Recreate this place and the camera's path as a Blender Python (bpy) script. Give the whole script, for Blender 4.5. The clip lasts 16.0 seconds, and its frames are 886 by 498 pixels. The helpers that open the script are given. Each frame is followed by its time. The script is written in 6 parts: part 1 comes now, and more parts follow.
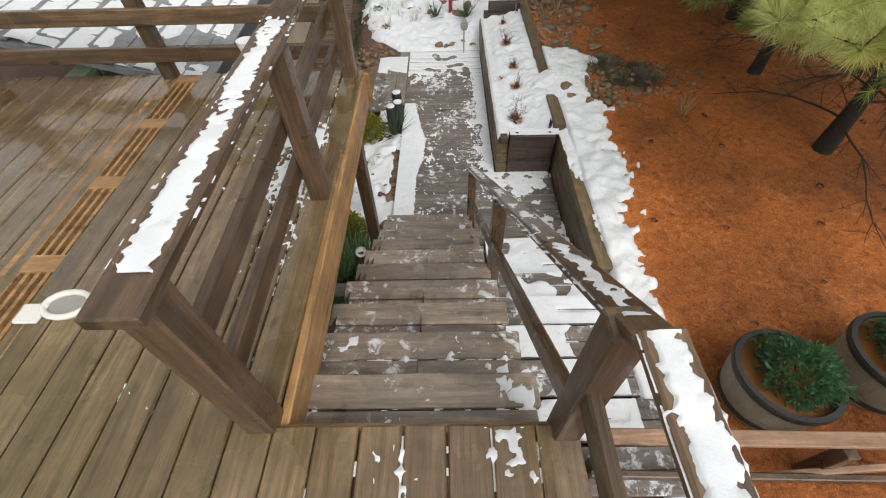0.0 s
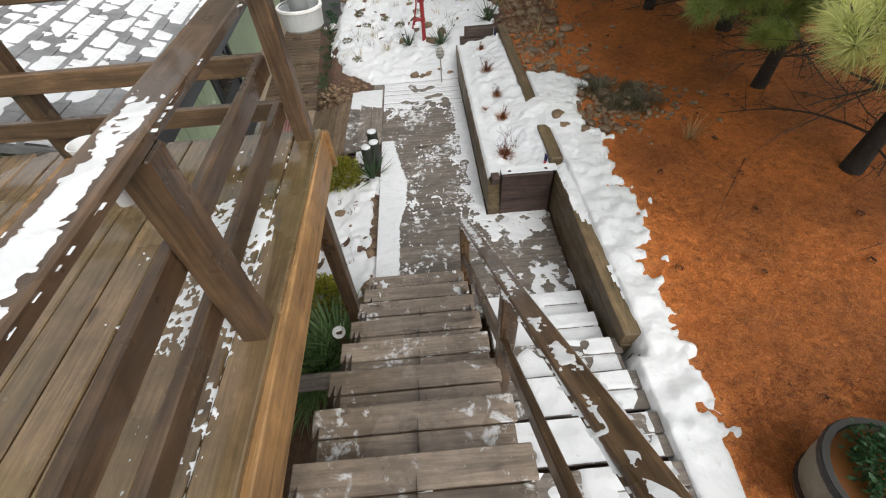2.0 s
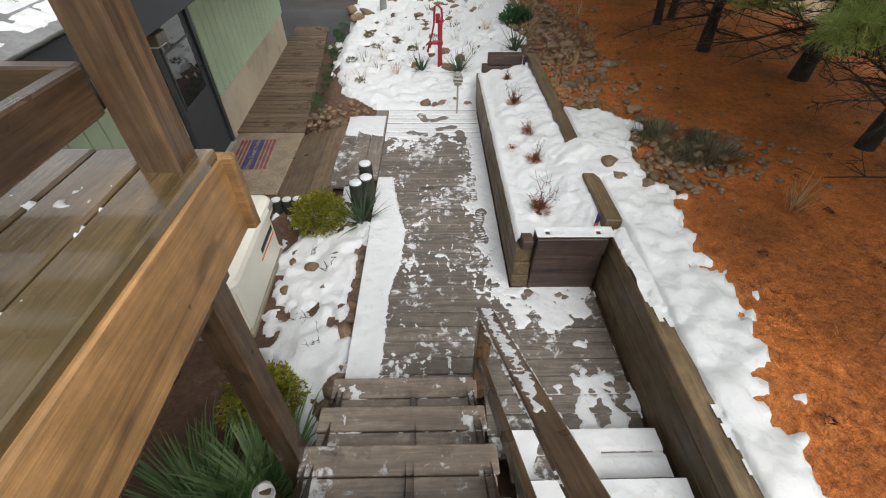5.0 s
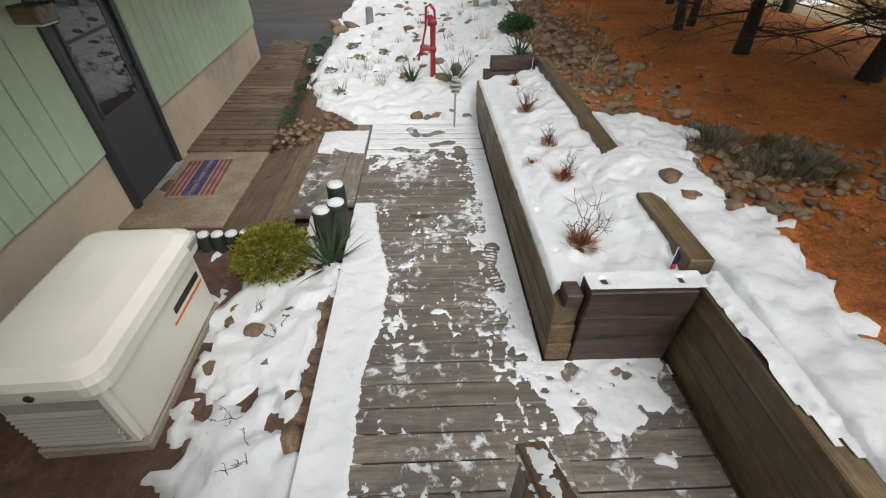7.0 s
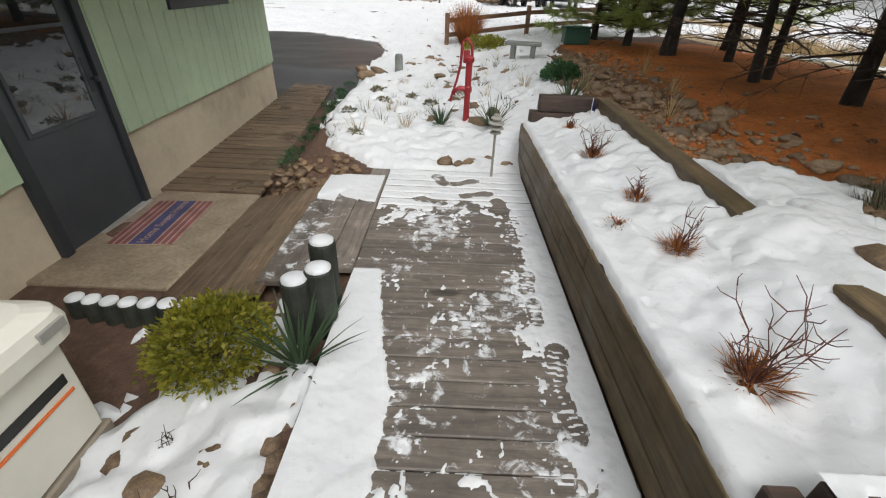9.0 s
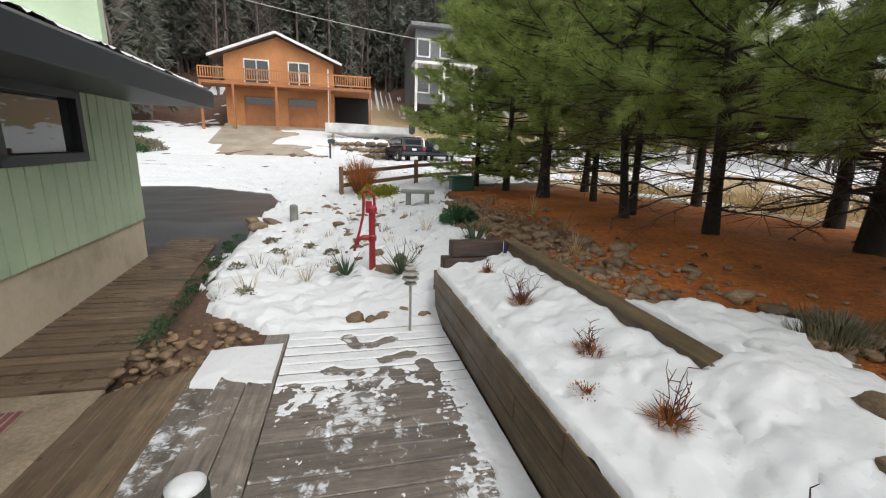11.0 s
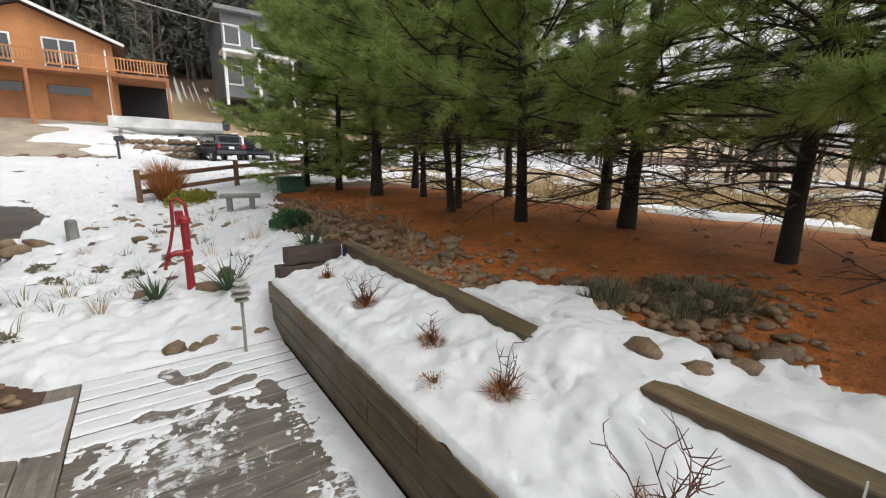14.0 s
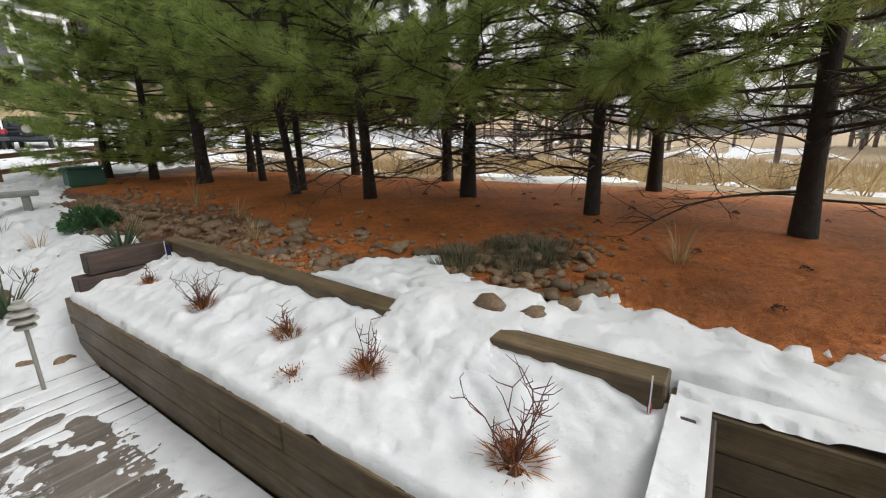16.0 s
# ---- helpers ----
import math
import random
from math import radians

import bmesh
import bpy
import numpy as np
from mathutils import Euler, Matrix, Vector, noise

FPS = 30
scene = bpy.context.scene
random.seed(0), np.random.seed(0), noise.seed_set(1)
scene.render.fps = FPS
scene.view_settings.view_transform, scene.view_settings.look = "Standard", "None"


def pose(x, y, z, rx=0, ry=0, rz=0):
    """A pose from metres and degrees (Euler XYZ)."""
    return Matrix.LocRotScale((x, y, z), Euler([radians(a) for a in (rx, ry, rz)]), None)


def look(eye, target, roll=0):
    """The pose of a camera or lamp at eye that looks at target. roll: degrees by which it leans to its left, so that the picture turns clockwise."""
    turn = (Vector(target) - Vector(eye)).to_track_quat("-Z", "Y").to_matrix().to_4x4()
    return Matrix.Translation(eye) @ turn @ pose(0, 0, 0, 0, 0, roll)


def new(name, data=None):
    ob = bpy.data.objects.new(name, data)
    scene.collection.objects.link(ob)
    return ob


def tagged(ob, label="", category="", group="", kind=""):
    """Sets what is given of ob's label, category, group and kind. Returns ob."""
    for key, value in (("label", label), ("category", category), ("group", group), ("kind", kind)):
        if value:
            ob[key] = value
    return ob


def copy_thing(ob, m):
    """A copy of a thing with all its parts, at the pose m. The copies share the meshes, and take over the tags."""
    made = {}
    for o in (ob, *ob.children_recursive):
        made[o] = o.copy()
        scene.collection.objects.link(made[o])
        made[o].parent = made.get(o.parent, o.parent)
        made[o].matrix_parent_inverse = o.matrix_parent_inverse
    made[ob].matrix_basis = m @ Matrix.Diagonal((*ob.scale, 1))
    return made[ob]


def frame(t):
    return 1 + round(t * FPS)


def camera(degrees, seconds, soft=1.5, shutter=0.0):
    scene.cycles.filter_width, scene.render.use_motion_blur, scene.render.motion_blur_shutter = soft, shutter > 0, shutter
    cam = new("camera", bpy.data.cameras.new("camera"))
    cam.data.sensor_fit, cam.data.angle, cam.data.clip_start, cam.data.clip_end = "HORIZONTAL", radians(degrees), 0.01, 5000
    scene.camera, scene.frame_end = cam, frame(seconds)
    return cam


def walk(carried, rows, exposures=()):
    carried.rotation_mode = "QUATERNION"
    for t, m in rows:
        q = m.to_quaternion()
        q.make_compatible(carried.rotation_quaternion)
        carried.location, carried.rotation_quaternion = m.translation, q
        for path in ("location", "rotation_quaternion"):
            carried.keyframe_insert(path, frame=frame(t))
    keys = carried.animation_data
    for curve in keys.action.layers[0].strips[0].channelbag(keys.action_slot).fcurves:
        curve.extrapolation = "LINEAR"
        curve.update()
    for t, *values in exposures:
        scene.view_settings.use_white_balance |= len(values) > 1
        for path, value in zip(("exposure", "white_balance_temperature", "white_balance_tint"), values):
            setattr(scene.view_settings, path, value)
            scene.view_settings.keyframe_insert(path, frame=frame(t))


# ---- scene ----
cam = camera(93.3, 16.0, soft=1.15)
PATH = [
    (0, (1.603, 1.542, 3.644), (1.571, 2.837, 2.12), -1.9),
    (0.5, (1.594, 1.712, 3.599), (1.713, 3.009, 2.082), 0.4),
    (1, (1.593, 1.929, 3.581), (1.617, 3.232, 2.064), -2.9),
    (1.5, (1.656, 2.141, 3.579), (1.581, 3.481, 2.096), -6.9),
    (2, (1.606, 2.305, 3.449), (1.627, 3.662, 1.979), -4.4),
    (2.5, (1.567, 2.487, 3.378), (1.596, 3.824, 1.891), -2.7),
    (3, (1.601, 2.669, 3.263), (1.533, 4.074, 1.841), -1.8),
    (3.5, (1.566, 2.85, 3.128), (1.553, 4.291, 1.741), -2.5),
    (4, (1.565, 3.064, 3.007), (1.567, 4.5, 1.616), -0.5),
    (6.5, (1.515, 4.229, 2.225), (1.594, 5.784, 0.97), 1.0),
    (7, (1.542, 4.485, 2.054), (1.624, 6.049, 0.81), 0.9),
    (7.5, (1.506, 4.71, 1.91), (1.598, 6.306, 0.708), 0.8),
    (8, (1.534, 4.928, 1.765), (1.579, 6.562, 0.613), 0.3),
    (8.5, (1.495, 5.19, 1.618), (1.549, 6.862, 0.521), 1.8),
    (9, (1.48, 5.523, 1.494), (1.477, 7.244, 0.474), 2.4),
    (9.5, (1.488, 5.871, 1.41), (1.645, 7.665, 0.541), 1.3),
    (10, (1.38, 6.05, 1.471), (1.745, 7.893, 0.785), 1.2),
    (10.2, (1.36, 6.06, 1.48), (1.75, 7.923, 0.866), 1.3),
    (12.3, (1.405, 6.042, 1.525), (2.096, 7.891, 1.201), 1.8),
    (12.5, (1.391, 6.044, 1.532), (2.141, 7.868, 1.198), 1.8),
    (13, (1.391, 6.048, 1.524), (2.273, 7.808, 1.17), 1.6),
    (13.5, (1.376, 6.055, 1.529), (2.393, 7.734, 1.146), 1.2),
    (14, (1.382, 6.05, 1.525), (2.523, 7.64, 1.113), 0.8),
    (14.5, (1.397, 6.038, 1.524), (2.662, 7.521, 1.079), 0.2),
    (15, (1.405, 6.04, 1.519), (2.782, 7.412, 1.048), -0.1),
    (15.5, (1.402, 6.039, 1.519), (2.892, 7.277, 1.021), -0.6),
    (16, (1.421, 6.038, 1.51), (3.015, 7.13, 0.995), -1.2),
]
EXPOSURES = [(0.0, 0.0), (2.0, 0.06), (7.0, 0.08), (10.0, 0.0), (14.5, 0.0), (16.0, 0.12)]
walk(cam, [(t, look(eye, target, roll)) for t, eye, target, roll in PATH], EXPOSURES)

# world and sun: an overcast winter day
world = bpy.data.worlds.new("overcast_sky")
scene.world = world
world.use_nodes = True
wn = world.node_tree
sky = wn.nodes.new("ShaderNodeTexSky")
sky.sky_type, sky.sun_disc = "NISHITA", False
sky.sun_elevation, sky.sun_rotation = radians(52), radians(149)
sky.air_density, sky.dust_density, sky.ozone_density = 1.0, 4.0, 1.0
grey = wn.nodes.new("ShaderNodeHueSaturation")
grey.inputs["Saturation"].default_value = 0.05
wn.links.new(sky.outputs[0], grey.inputs["Color"])
wn.links.new(grey.outputs[0], wn.nodes["Background"].inputs[0])
wn.nodes["Background"].inputs[1].default_value = 0.225
sun_data = bpy.data.lights.new("sun", "SUN")
sun_data.energy, sun_data.angle, sun_data.color = 0.72, radians(75), (1.0, 0.94, 0.85)
sun = new("sun", sun_data)
sun.matrix_world = look((4.2, -7.0, 10.4), (0, 0, 0))

# ---- materials ----
def material(name, rough=0.7, metal=0.0, colour=(0.5, 0.5, 0.5)):
    m = bpy.data.materials.new(name)
    m.use_nodes = True
    b = m.node_tree.nodes["Principled BSDF"]
    b.inputs["Roughness"].default_value, b.inputs["Metallic"].default_value = rough, metal
    b.inputs["Base Color"].default_value = (*colour, 1)
    return m


def put_in(nt, socket, v):
    if isinstance(v, bpy.types.NodeSocket):
        nt.links.new(v, socket)
    elif isinstance(v, (tuple, list)) and len(v) == 3 and socket.type == "RGBA":
        socket.default_value = (*v, 1)
    else:
        socket.default_value = v


def coords(nt, which="Object", scale=(1, 1, 1), scatter=False):
    """Texture coordinates, scaled; scatter shifts them by the object's own random value."""
    if which == "World":
        src = nt.nodes.new("ShaderNodeNewGeometry").outputs["Position"]
    else:
        src = nt.nodes.new("ShaderNodeTexCoord").outputs[which]
    mp = nt.nodes.new("ShaderNodeMapping")
    nt.links.new(src, mp.inputs[0])
    mp.inputs["Scale"].default_value = scale
    if scatter:
        rnd = nt.nodes.new("ShaderNodeObjectInfo").outputs["Random"]
        mul = nt.nodes.new("ShaderNodeMath")
        mul.operation = "MULTIPLY"
        mul.inputs[1].default_value = 37.0
        nt.links.new(rnd, mul.inputs[0])
        nt.links.new(mul.outputs[0], mp.inputs["Location"])
    return mp.outputs[0]


def noise_tex(nt, vec, scale, detail=4.0, rough=0.55, distort=0.0):
    n = nt.nodes.new("ShaderNodeTexNoise")
    nt.links.new(vec, n.inputs["Vector"])
    n.inputs["Scale"].default_value, n.inputs["Detail"].default_value = scale, detail
    n.inputs["Roughness"].default_value, n.inputs["Distortion"].default_value = rough, distort
    return n.outputs["Fac"]


def ramp(nt, fac, *stops):
    r = nt.nodes.new("ShaderNodeValToRGB")
    while len(r.color_ramp.elements) < len(stops):
        r.color_ramp.elements.new(0.5)
    for e, (pos, col) in zip(r.color_ramp.elements, stops):
        e.position = pos
        e.color = (*col, 1) if isinstance(col, tuple) else (col, col, col, 1)
    put_in(nt, r.inputs[0], fac)
    return r.outputs[0]


def blend(nt, fac, a, b, mode="MIX"):
    n = nt.nodes.new("ShaderNodeMix")
    n.data_type, n.blend_type = "RGBA", mode
    put_in(nt, n.inputs[0], fac), put_in(nt, n.inputs[6], a), put_in(nt, n.inputs[7], b)
    return n.outputs[2]


def calc(nt, op, a, b=0.0, c=0.0):
    n = nt.nodes.new("ShaderNodeMath")
    n.operation, n.use_clamp = op, False
    for i, v in enumerate((a, b, c)):
        put_in(nt, n.inputs[i], v)
    return n.outputs[0]


def bump(m, height, strength=0.3, distance=0.01):
    nt = m.node_tree
    n = nt.nodes.new("ShaderNodeBump")
    n.inputs["Strength"].default_value, n.inputs["Distance"].default_value = strength, distance
    nt.links.new(height, n.inputs["Height"])
    nt.links.new(n.outputs[0], nt.nodes["Principled BSDF"].inputs["Normal"])


def set_in(m, **values):
    b = m.node_tree.nodes["Principled BSDF"]
    for key, v in values.items():
        put_in(m.node_tree, b.inputs[key.replace("_", " ")], v)


def random_value(nt):
    return nt.nodes.new("ShaderNodeObjectInfo").outputs["Random"]


def wood(name, dark, light, rough=(0.25, 0.65), frost=0.0, algae=0.0, snow_scale=7.0, wet=0.0):
    """Sawn boards: grain along the local x axis, knots, wet and dry patches, and frost or slush on faces that look up."""
    m = material(name)
    nt = m.node_tree
    v = coords(nt, "Object", (1.2, 22, 22), True)
    grain = noise_tex(nt, v, 2.2, 6, 0.65, 0.6)
    fine = noise_tex(nt, coords(nt, "Object", (3, 160, 160), True), 1.0, 3, 0.7)
    blotch = noise_tex(nt, coords(nt, "World"), 2.3, 4, 0.6)
    knots = noise_tex(nt, coords(nt, "Object", (2.2, 7, 7), True), 2.0, 1, 0.3)
    base = ramp(nt, grain, (0.25, dark), (0.75, light))
    base = blend(nt, ramp(nt, fine, (0.35, 0.32), (0.6, 0.0)), base, tuple(c * 0.55 for c in dark))
    base = blend(nt, ramp(nt, knots, (0.70, 0.0), (0.78, 0.8)), base, tuple(c * 0.35 for c in dark))
    streak = noise_tex(nt, coords(nt, "Object", (0.9, 9, 9), True), 1.6, 5, 0.7, 1.2)
    base = blend(nt, 1.0, base, ramp(nt, streak, (0.3, 0.5), (0.5, 0.95), (0.7, 1.4)), "MULTIPLY")
    worn = noise_tex(nt, coords(nt, "World"), 9.0, 6, 0.7)
    base = blend(nt, 1.0, base, ramp(nt, worn, (0.3, 0.7), (0.7, 1.25)), "MULTIPLY")
    tone = ramp(nt, random_value(nt), (0.0, 0.78), (1.0, 1.2))
    base = blend(nt, 1.0, base, tone, "MULTIPLY")
    base = blend(nt, ramp(nt, blotch, (0.35, 0.45), (0.62, 0.0)), base, tuple(c * 0.62 for c in dark))
    if algae:
        base = blend(nt, ramp(nt, noise_tex(nt, coords(nt, "World"), 1.1, 4, 0.6), (0.4, 0.0), (0.75, algae)), base, (0.075, 0.065, 0.015))
    gloss = ramp(nt, blotch, (0.35, rough[0]), (0.65, rough[1]))
    if frost:
        a = noise_tex(nt, coords(nt, "World"), snow_scale, 6, 0.68, 0.4)
        b = noise_tex(nt, coords(nt, "World"), 1.7, 2, 0.5)
        amount = calc(nt, "ADD", a, calc(nt, "MULTIPLY", calc(nt, "SUBTRACT", b, 0.5), 0.7))
        mask = ramp(nt, amount, (0.64 - 0.2 * frost, 0.0), (0.74 - 0.2 * frost, 0.8))
        up = nt.nodes.new("ShaderNodeSeparateXYZ")
        nt.links.new(nt.nodes.new("ShaderNodeNewGeometry").outputs["Normal"], up.inputs[0])
        mask = calc(nt, "MULTIPLY", mask, ramp(nt, up.outputs[2], (0.55, 0.0), (0.75, 1.0)))
        base = blend(nt, mask, base, (0.72, 0.74, 0.76))
        gloss = blend(nt, mask, gloss, (0.55, 0.55, 0.55))
    set_in(m, Base_Color=base, Roughness=gloss)
    if wet:
        puddle = ramp(nt, noise_tex(nt, coords(nt, "World"), 1.4, 3, 0.5), (0.35, wet), (0.66, (0.6 if wet > 0.8 else 0.15) * wet))
        set_in(m, Coat_Weight=puddle, Coat_Roughness=0.04)
        set_in(m, Base_Color=blend(nt, calc(nt, "MULTIPLY", puddle, 0.2 if wet > 0.8 else 0.0), base, blend(nt, 1.0, base, (0.4, 0.36, 0.3), "MULTIPLY")))
    bump(m, calc(nt, "ADD", grain, calc(nt, "MULTIPLY", fine, 0.6)), 0.35, 0.004)
    return m


def snow_material():
    m = material("snow", 0.6)
    nt = m.node_tree
    big, small = noise_tex(nt, coords(nt, "World"), 1.3, 4), noise_tex(nt, coords(nt, "World"), 60, 5, 0.7)
    dirt = ramp(nt, noise_tex(nt, coords(nt, "World"), 14, 6, 0.7), (0.60, 0.0), (0.72, 0.5))
    base = blend(nt, ramp(nt, big, (0.3, 0.0), (0.7, 1.0)), (0.63, 0.647, 0.667), (0.705, 0.715, 0.725))
    base = blend(nt, dirt, base, (0.42, 0.36, 0.30))
    set_in(m, Base_Color=base, Roughness=0.55)
    m.node_tree.nodes["Principled BSDF"].inputs["Subsurface Weight"].default_value = 0.0
    bump(m, calc(nt, "ADD", calc(nt, "MULTIPLY", noise_tex(nt, coords(nt, "World"), 7, 2, 0.4), 1.3), calc(nt, "MULTIPLY", small, 0.1)), 0.5, 0.06)
    return m


def speckled(name, stops, scale, rough=0.8, strength=0.4, distance=0.01, which="World", second=None):
    """A surface with two scales of speckle between the given colours."""
    m = material(name, rough)
    nt = m.node_tree
    v = coords(nt, which, (1, 1, 1), which == "Object")
    a, b = noise_tex(nt, v, scale, 6, 0.65), noise_tex(nt, v, scale * 6, 4, 0.7)
    base = ramp(nt, blend(nt, 0.4, a, b), *stops)
    large = noise_tex(nt, v, scale * 0.16, 3, 0.5)
    base = blend(nt, 1.0, base, ramp(nt, large, (0.3, 0.72), (0.7, 1.15)), "MULTIPLY")
    if second:
        base = blend(nt, ramp(nt, noise_tex(nt, v, scale * 0.5, 5, 0.6), (0.55, 0.0), (0.7, second[1])), base, second[0])
    if which == "Object":
        base = blend(nt, 1.0, base, ramp(nt, random_value(nt), (0.0, 0.65), (1.0, 1.25)), "MULTIPLY")
    set_in(m, Base_Color=base)
    bump(m, calc(nt, "ADD", a, calc(nt, "MULTIPLY", b, 0.5)), strength, distance)
    return m


def leaves(name, dark, light, rough=0.5):
    m = material(name, rough)
    nt = m.node_tree
    isl = nt.nodes.new("ShaderNodeNewGeometry").outputs["Random Per Island"]
    patch = noise_tex(nt, coords(nt, "World"), 1.6, 3)
    base = blend(nt, isl, dark, light)
    base = blend(nt, 1.0, base, ramp(nt, patch, (0.3, 0.65), (0.7, 1.25)), "MULTIPLY")
    set_in(m, Base_Color=base)
    thin = nt.nodes.new("ShaderNodeBsdfTranslucent")
    nt.links.new(base, thin.inputs[0])
    mix = nt.nodes.new("ShaderNodeMixShader")
    mix.inputs[0].default_value = 0.6
    nt.links.new(nt.nodes["Principled BSDF"].outputs[0], mix.inputs[1])
    nt.links.new(thin.outputs[0], mix.inputs[2])
    nt.links.new(mix.outputs[0], nt.nodes["Material Output"].inputs[0])
    return m


M = {}
M["deck"] = wood("wet_deck_wood", (0.13, 0.082, 0.042), (0.30, 0.200, 0.110), (0.08, 0.35), 0.0, 0.6, wet=1.0)
M["rail"] = wood("dark_rail_wood", (0.050, 0.031, 0.019), (0.215, 0.128, 0.068), (0.2, 0.5), wet=0.35)
M["wetwalk"] = wood("brown_boardwalk_wood", (0.115, 0.078, 0.050), (0.245, 0.170, 0.112), (0.25, 0.55), 0.0, 0.0, wet=0.35)
M["rim"] = wood("tan_rim_wood", (0.24, 0.128, 0.050), (0.45, 0.26, 0.11), (0.25, 0.6))
M["tread"] = wood("grey_tread_wood", (0.19, 0.148, 0.112), (0.32, 0.255, 0.198), (0.15, 0.45), 0.22, 0.0, 13.0, 0.5)
M["walk"] = wood("grey_walkway_wood", (0.14, 0.118, 0.098), (0.22, 0.187, 0.158), (0.35, 0.7), 0.34, 0.0, 12.0)
M["timber"] = wood("landscape_timber_wood", (0.10, 0.068, 0.036), (0.225, 0.155, 0.085), (0.4, 0.75), 0.0, 0.4)
M["darktimber"] = wood("dark_red_timber_wood", (0.045, 0.028, 0.022), (0.10, 0.06, 0.045), (0.4, 0.7))
M["rawwood"] = wood("pale_lumber", (0.30, 0.17, 0.10), (0.48, 0.29, 0.18), (0.5, 0.75))
M["fence"] = wood("fence_rail_wood", (0.13, 0.07, 0.04), (0.25, 0.14, 0.08), (0.6, 0.8))
M["snow"] = snow_material()
M["straw"] = speckled("pine_straw_ground", ((0.3, (0.13, 0.042, 0.012)), (0.5, (0.30, 0.105, 0.028)), (0.72, (0.44, 0.185, 0.06))), 9, 0.85, 0.8, 0.02, "World", ((0.10, 0.05, 0.025), 0.6))
M["soil"] = speckled("bark_mulch_soil", ((0.3, (0.04, 0.022, 0.015)), (0.55, (0.125, 0.068, 0.044)), (0.75, (0.25, 0.15, 0.10))), 16, 0.75, 0.8, 0.02)
M["rock"] = speckled("river_rock", ((0.3, (0.055, 0.036, 0.022)), (0.5, (0.165, 0.108, 0.062)), (0.72, (0.34, 0.235, 0.145))), 5, 0.5, 0.4, 0.01, "Object", ((0.24, 0.15, 0.07), 0.6))
M["rubble"] = speckled("rubble_stone", ((0.3, (0.06, 0.036, 0.02)), (0.5, (0.19, 0.12, 0.065)), (0.72, (0.38, 0.26, 0.16))), 11, 0.65, 0.4, 0.01)
M["concrete"] = speckled("concrete", ((0.3, (0.26, 0.22, 0.17)), (0.7, (0.40, 0.345, 0.27))), 5, 0.75, 0.3, 0.004)
M["pebble"] = speckled("exposed_aggregate", ((0.3, (0.16, 0.12, 0.08)), (0.5, (0.27, 0.21, 0.15)), (0.7, (0.42, 0.35, 0.27))), 30, 0.45, 0.6, 0.006)
M["block"] = speckled("painted_block_wall", ((0.3, (0.54, 0.46, 0.345)), (0.7, (0.68, 0.585, 0.45))), 3.2, 0.75, 0.35, 0.004, "World", ((0.24, 0.19, 0.14), 0.5))
M["siding"] = speckled("green_board_siding", ((0.3, (0.46, 0.585, 0.40)), (0.7, (0.56, 0.68, 0.49))), 3, 0.6, 0.15, 0.002)
M["asphalt"] = speckled("wet_asphalt", ((0.3, (0.035, 0.035, 0.036)), (0.7, (0.075, 0.074, 0.073))), 4, 0.35, 0.3, 0.004)
M["shingle"] = speckled("grey_shingle", ((0.3, (0.14, 0.145, 0.15)), (0.7, (0.26, 0.26, 0.265))), 20, 0.7, 0.4, 0.003)
M["bark"] = speckled("pine_bark", ((0.3, (0.009, 0.007, 0.006)), (0.55, (0.028, 0.022, 0.017)), (0.75, (0.07, 0.056, 0.043))), 11, 0.85, 1.0, 0.03)
M["twig"] = speckled("dead_twig", ((0.3, (0.02, 0.014, 0.01)), (0.7, (0.07, 0.048, 0.035))), 20, 0.8, 0.2, 0.003)
M["redtwig"] = speckled("barberry_twig", ((0.3, (0.07, 0.025, 0.018)), (0.7, (0.19, 0.075, 0.05))), 30, 0.7, 0.2, 0.003)
M["needle"] = leaves("pine_needles", (0.21, 0.31, 0.085), (0.54, 0.62, 0.21))
# yellower copy of the needles, with the light on the low limbs painted in
M["litneedle"] = leaves("lit_yellow_green_pine_needles", (0.46, 0.52, 0.16), (0.80, 0.80, 0.36))
M["shrub"] = leaves("yellow_green_leaves", (0.16, 0.18, 0.02), (0.42, 0.38, 0.05))
M["juniper"] = leaves("juniper_leaves", (0.035, 0.10, 0.045), (0.09, 0.20, 0.08))
M["lily"] = leaves("lily_leaves", (0.10, 0.19, 0.07), (0.30, 0.42, 0.18), 0.35)
M["blade"] = leaves("strap_leaves", (0.035, 0.065, 0.04), (0.11, 0.165, 0.085), 0.4)
M["sage"] = leaves("dry_grey_foliage", (0.15, 0.14, 0.09), (0.34, 0.32, 0.21))
M["drygrass"] = leaves("dry_grass", (0.30, 0.20, 0.09), (0.55, 0.42, 0.23))
M["orangegrass"] = leaves("rust_ornamental_grass", (0.33, 0.12, 0.035), (0.55, 0.25, 0.09))
M["straws"] = leaves("fallen_needles", (0.21, 0.068, 0.02), (0.60, 0.26, 0.08))
# distance haze is painted into these two: greyer and paler than near trees
M["hazywood"] = leaves("far_conifers", (0.13, 0.15, 0.125), (0.29, 0.30, 0.25))
M["hazybare"] = leaves("hazed_far_bare_branches", (0.22, 0.18, 0.16), (0.40, 0.33, 0.30))
M["red"] = speckled("red_cast_iron_paint", ((0.3, (0.23, 0.012, 0.018)), (0.7, (0.36, 0.028, 0.034))), 14, 0.4, 0.2, 0.002)
M["cream"] = speckled("cream_enamel", ((0.3, (0.74, 0.715, 0.62)), (0.7, (0.80, 0.775, 0.69))), 3, 0.35, 0.03, 0.001)
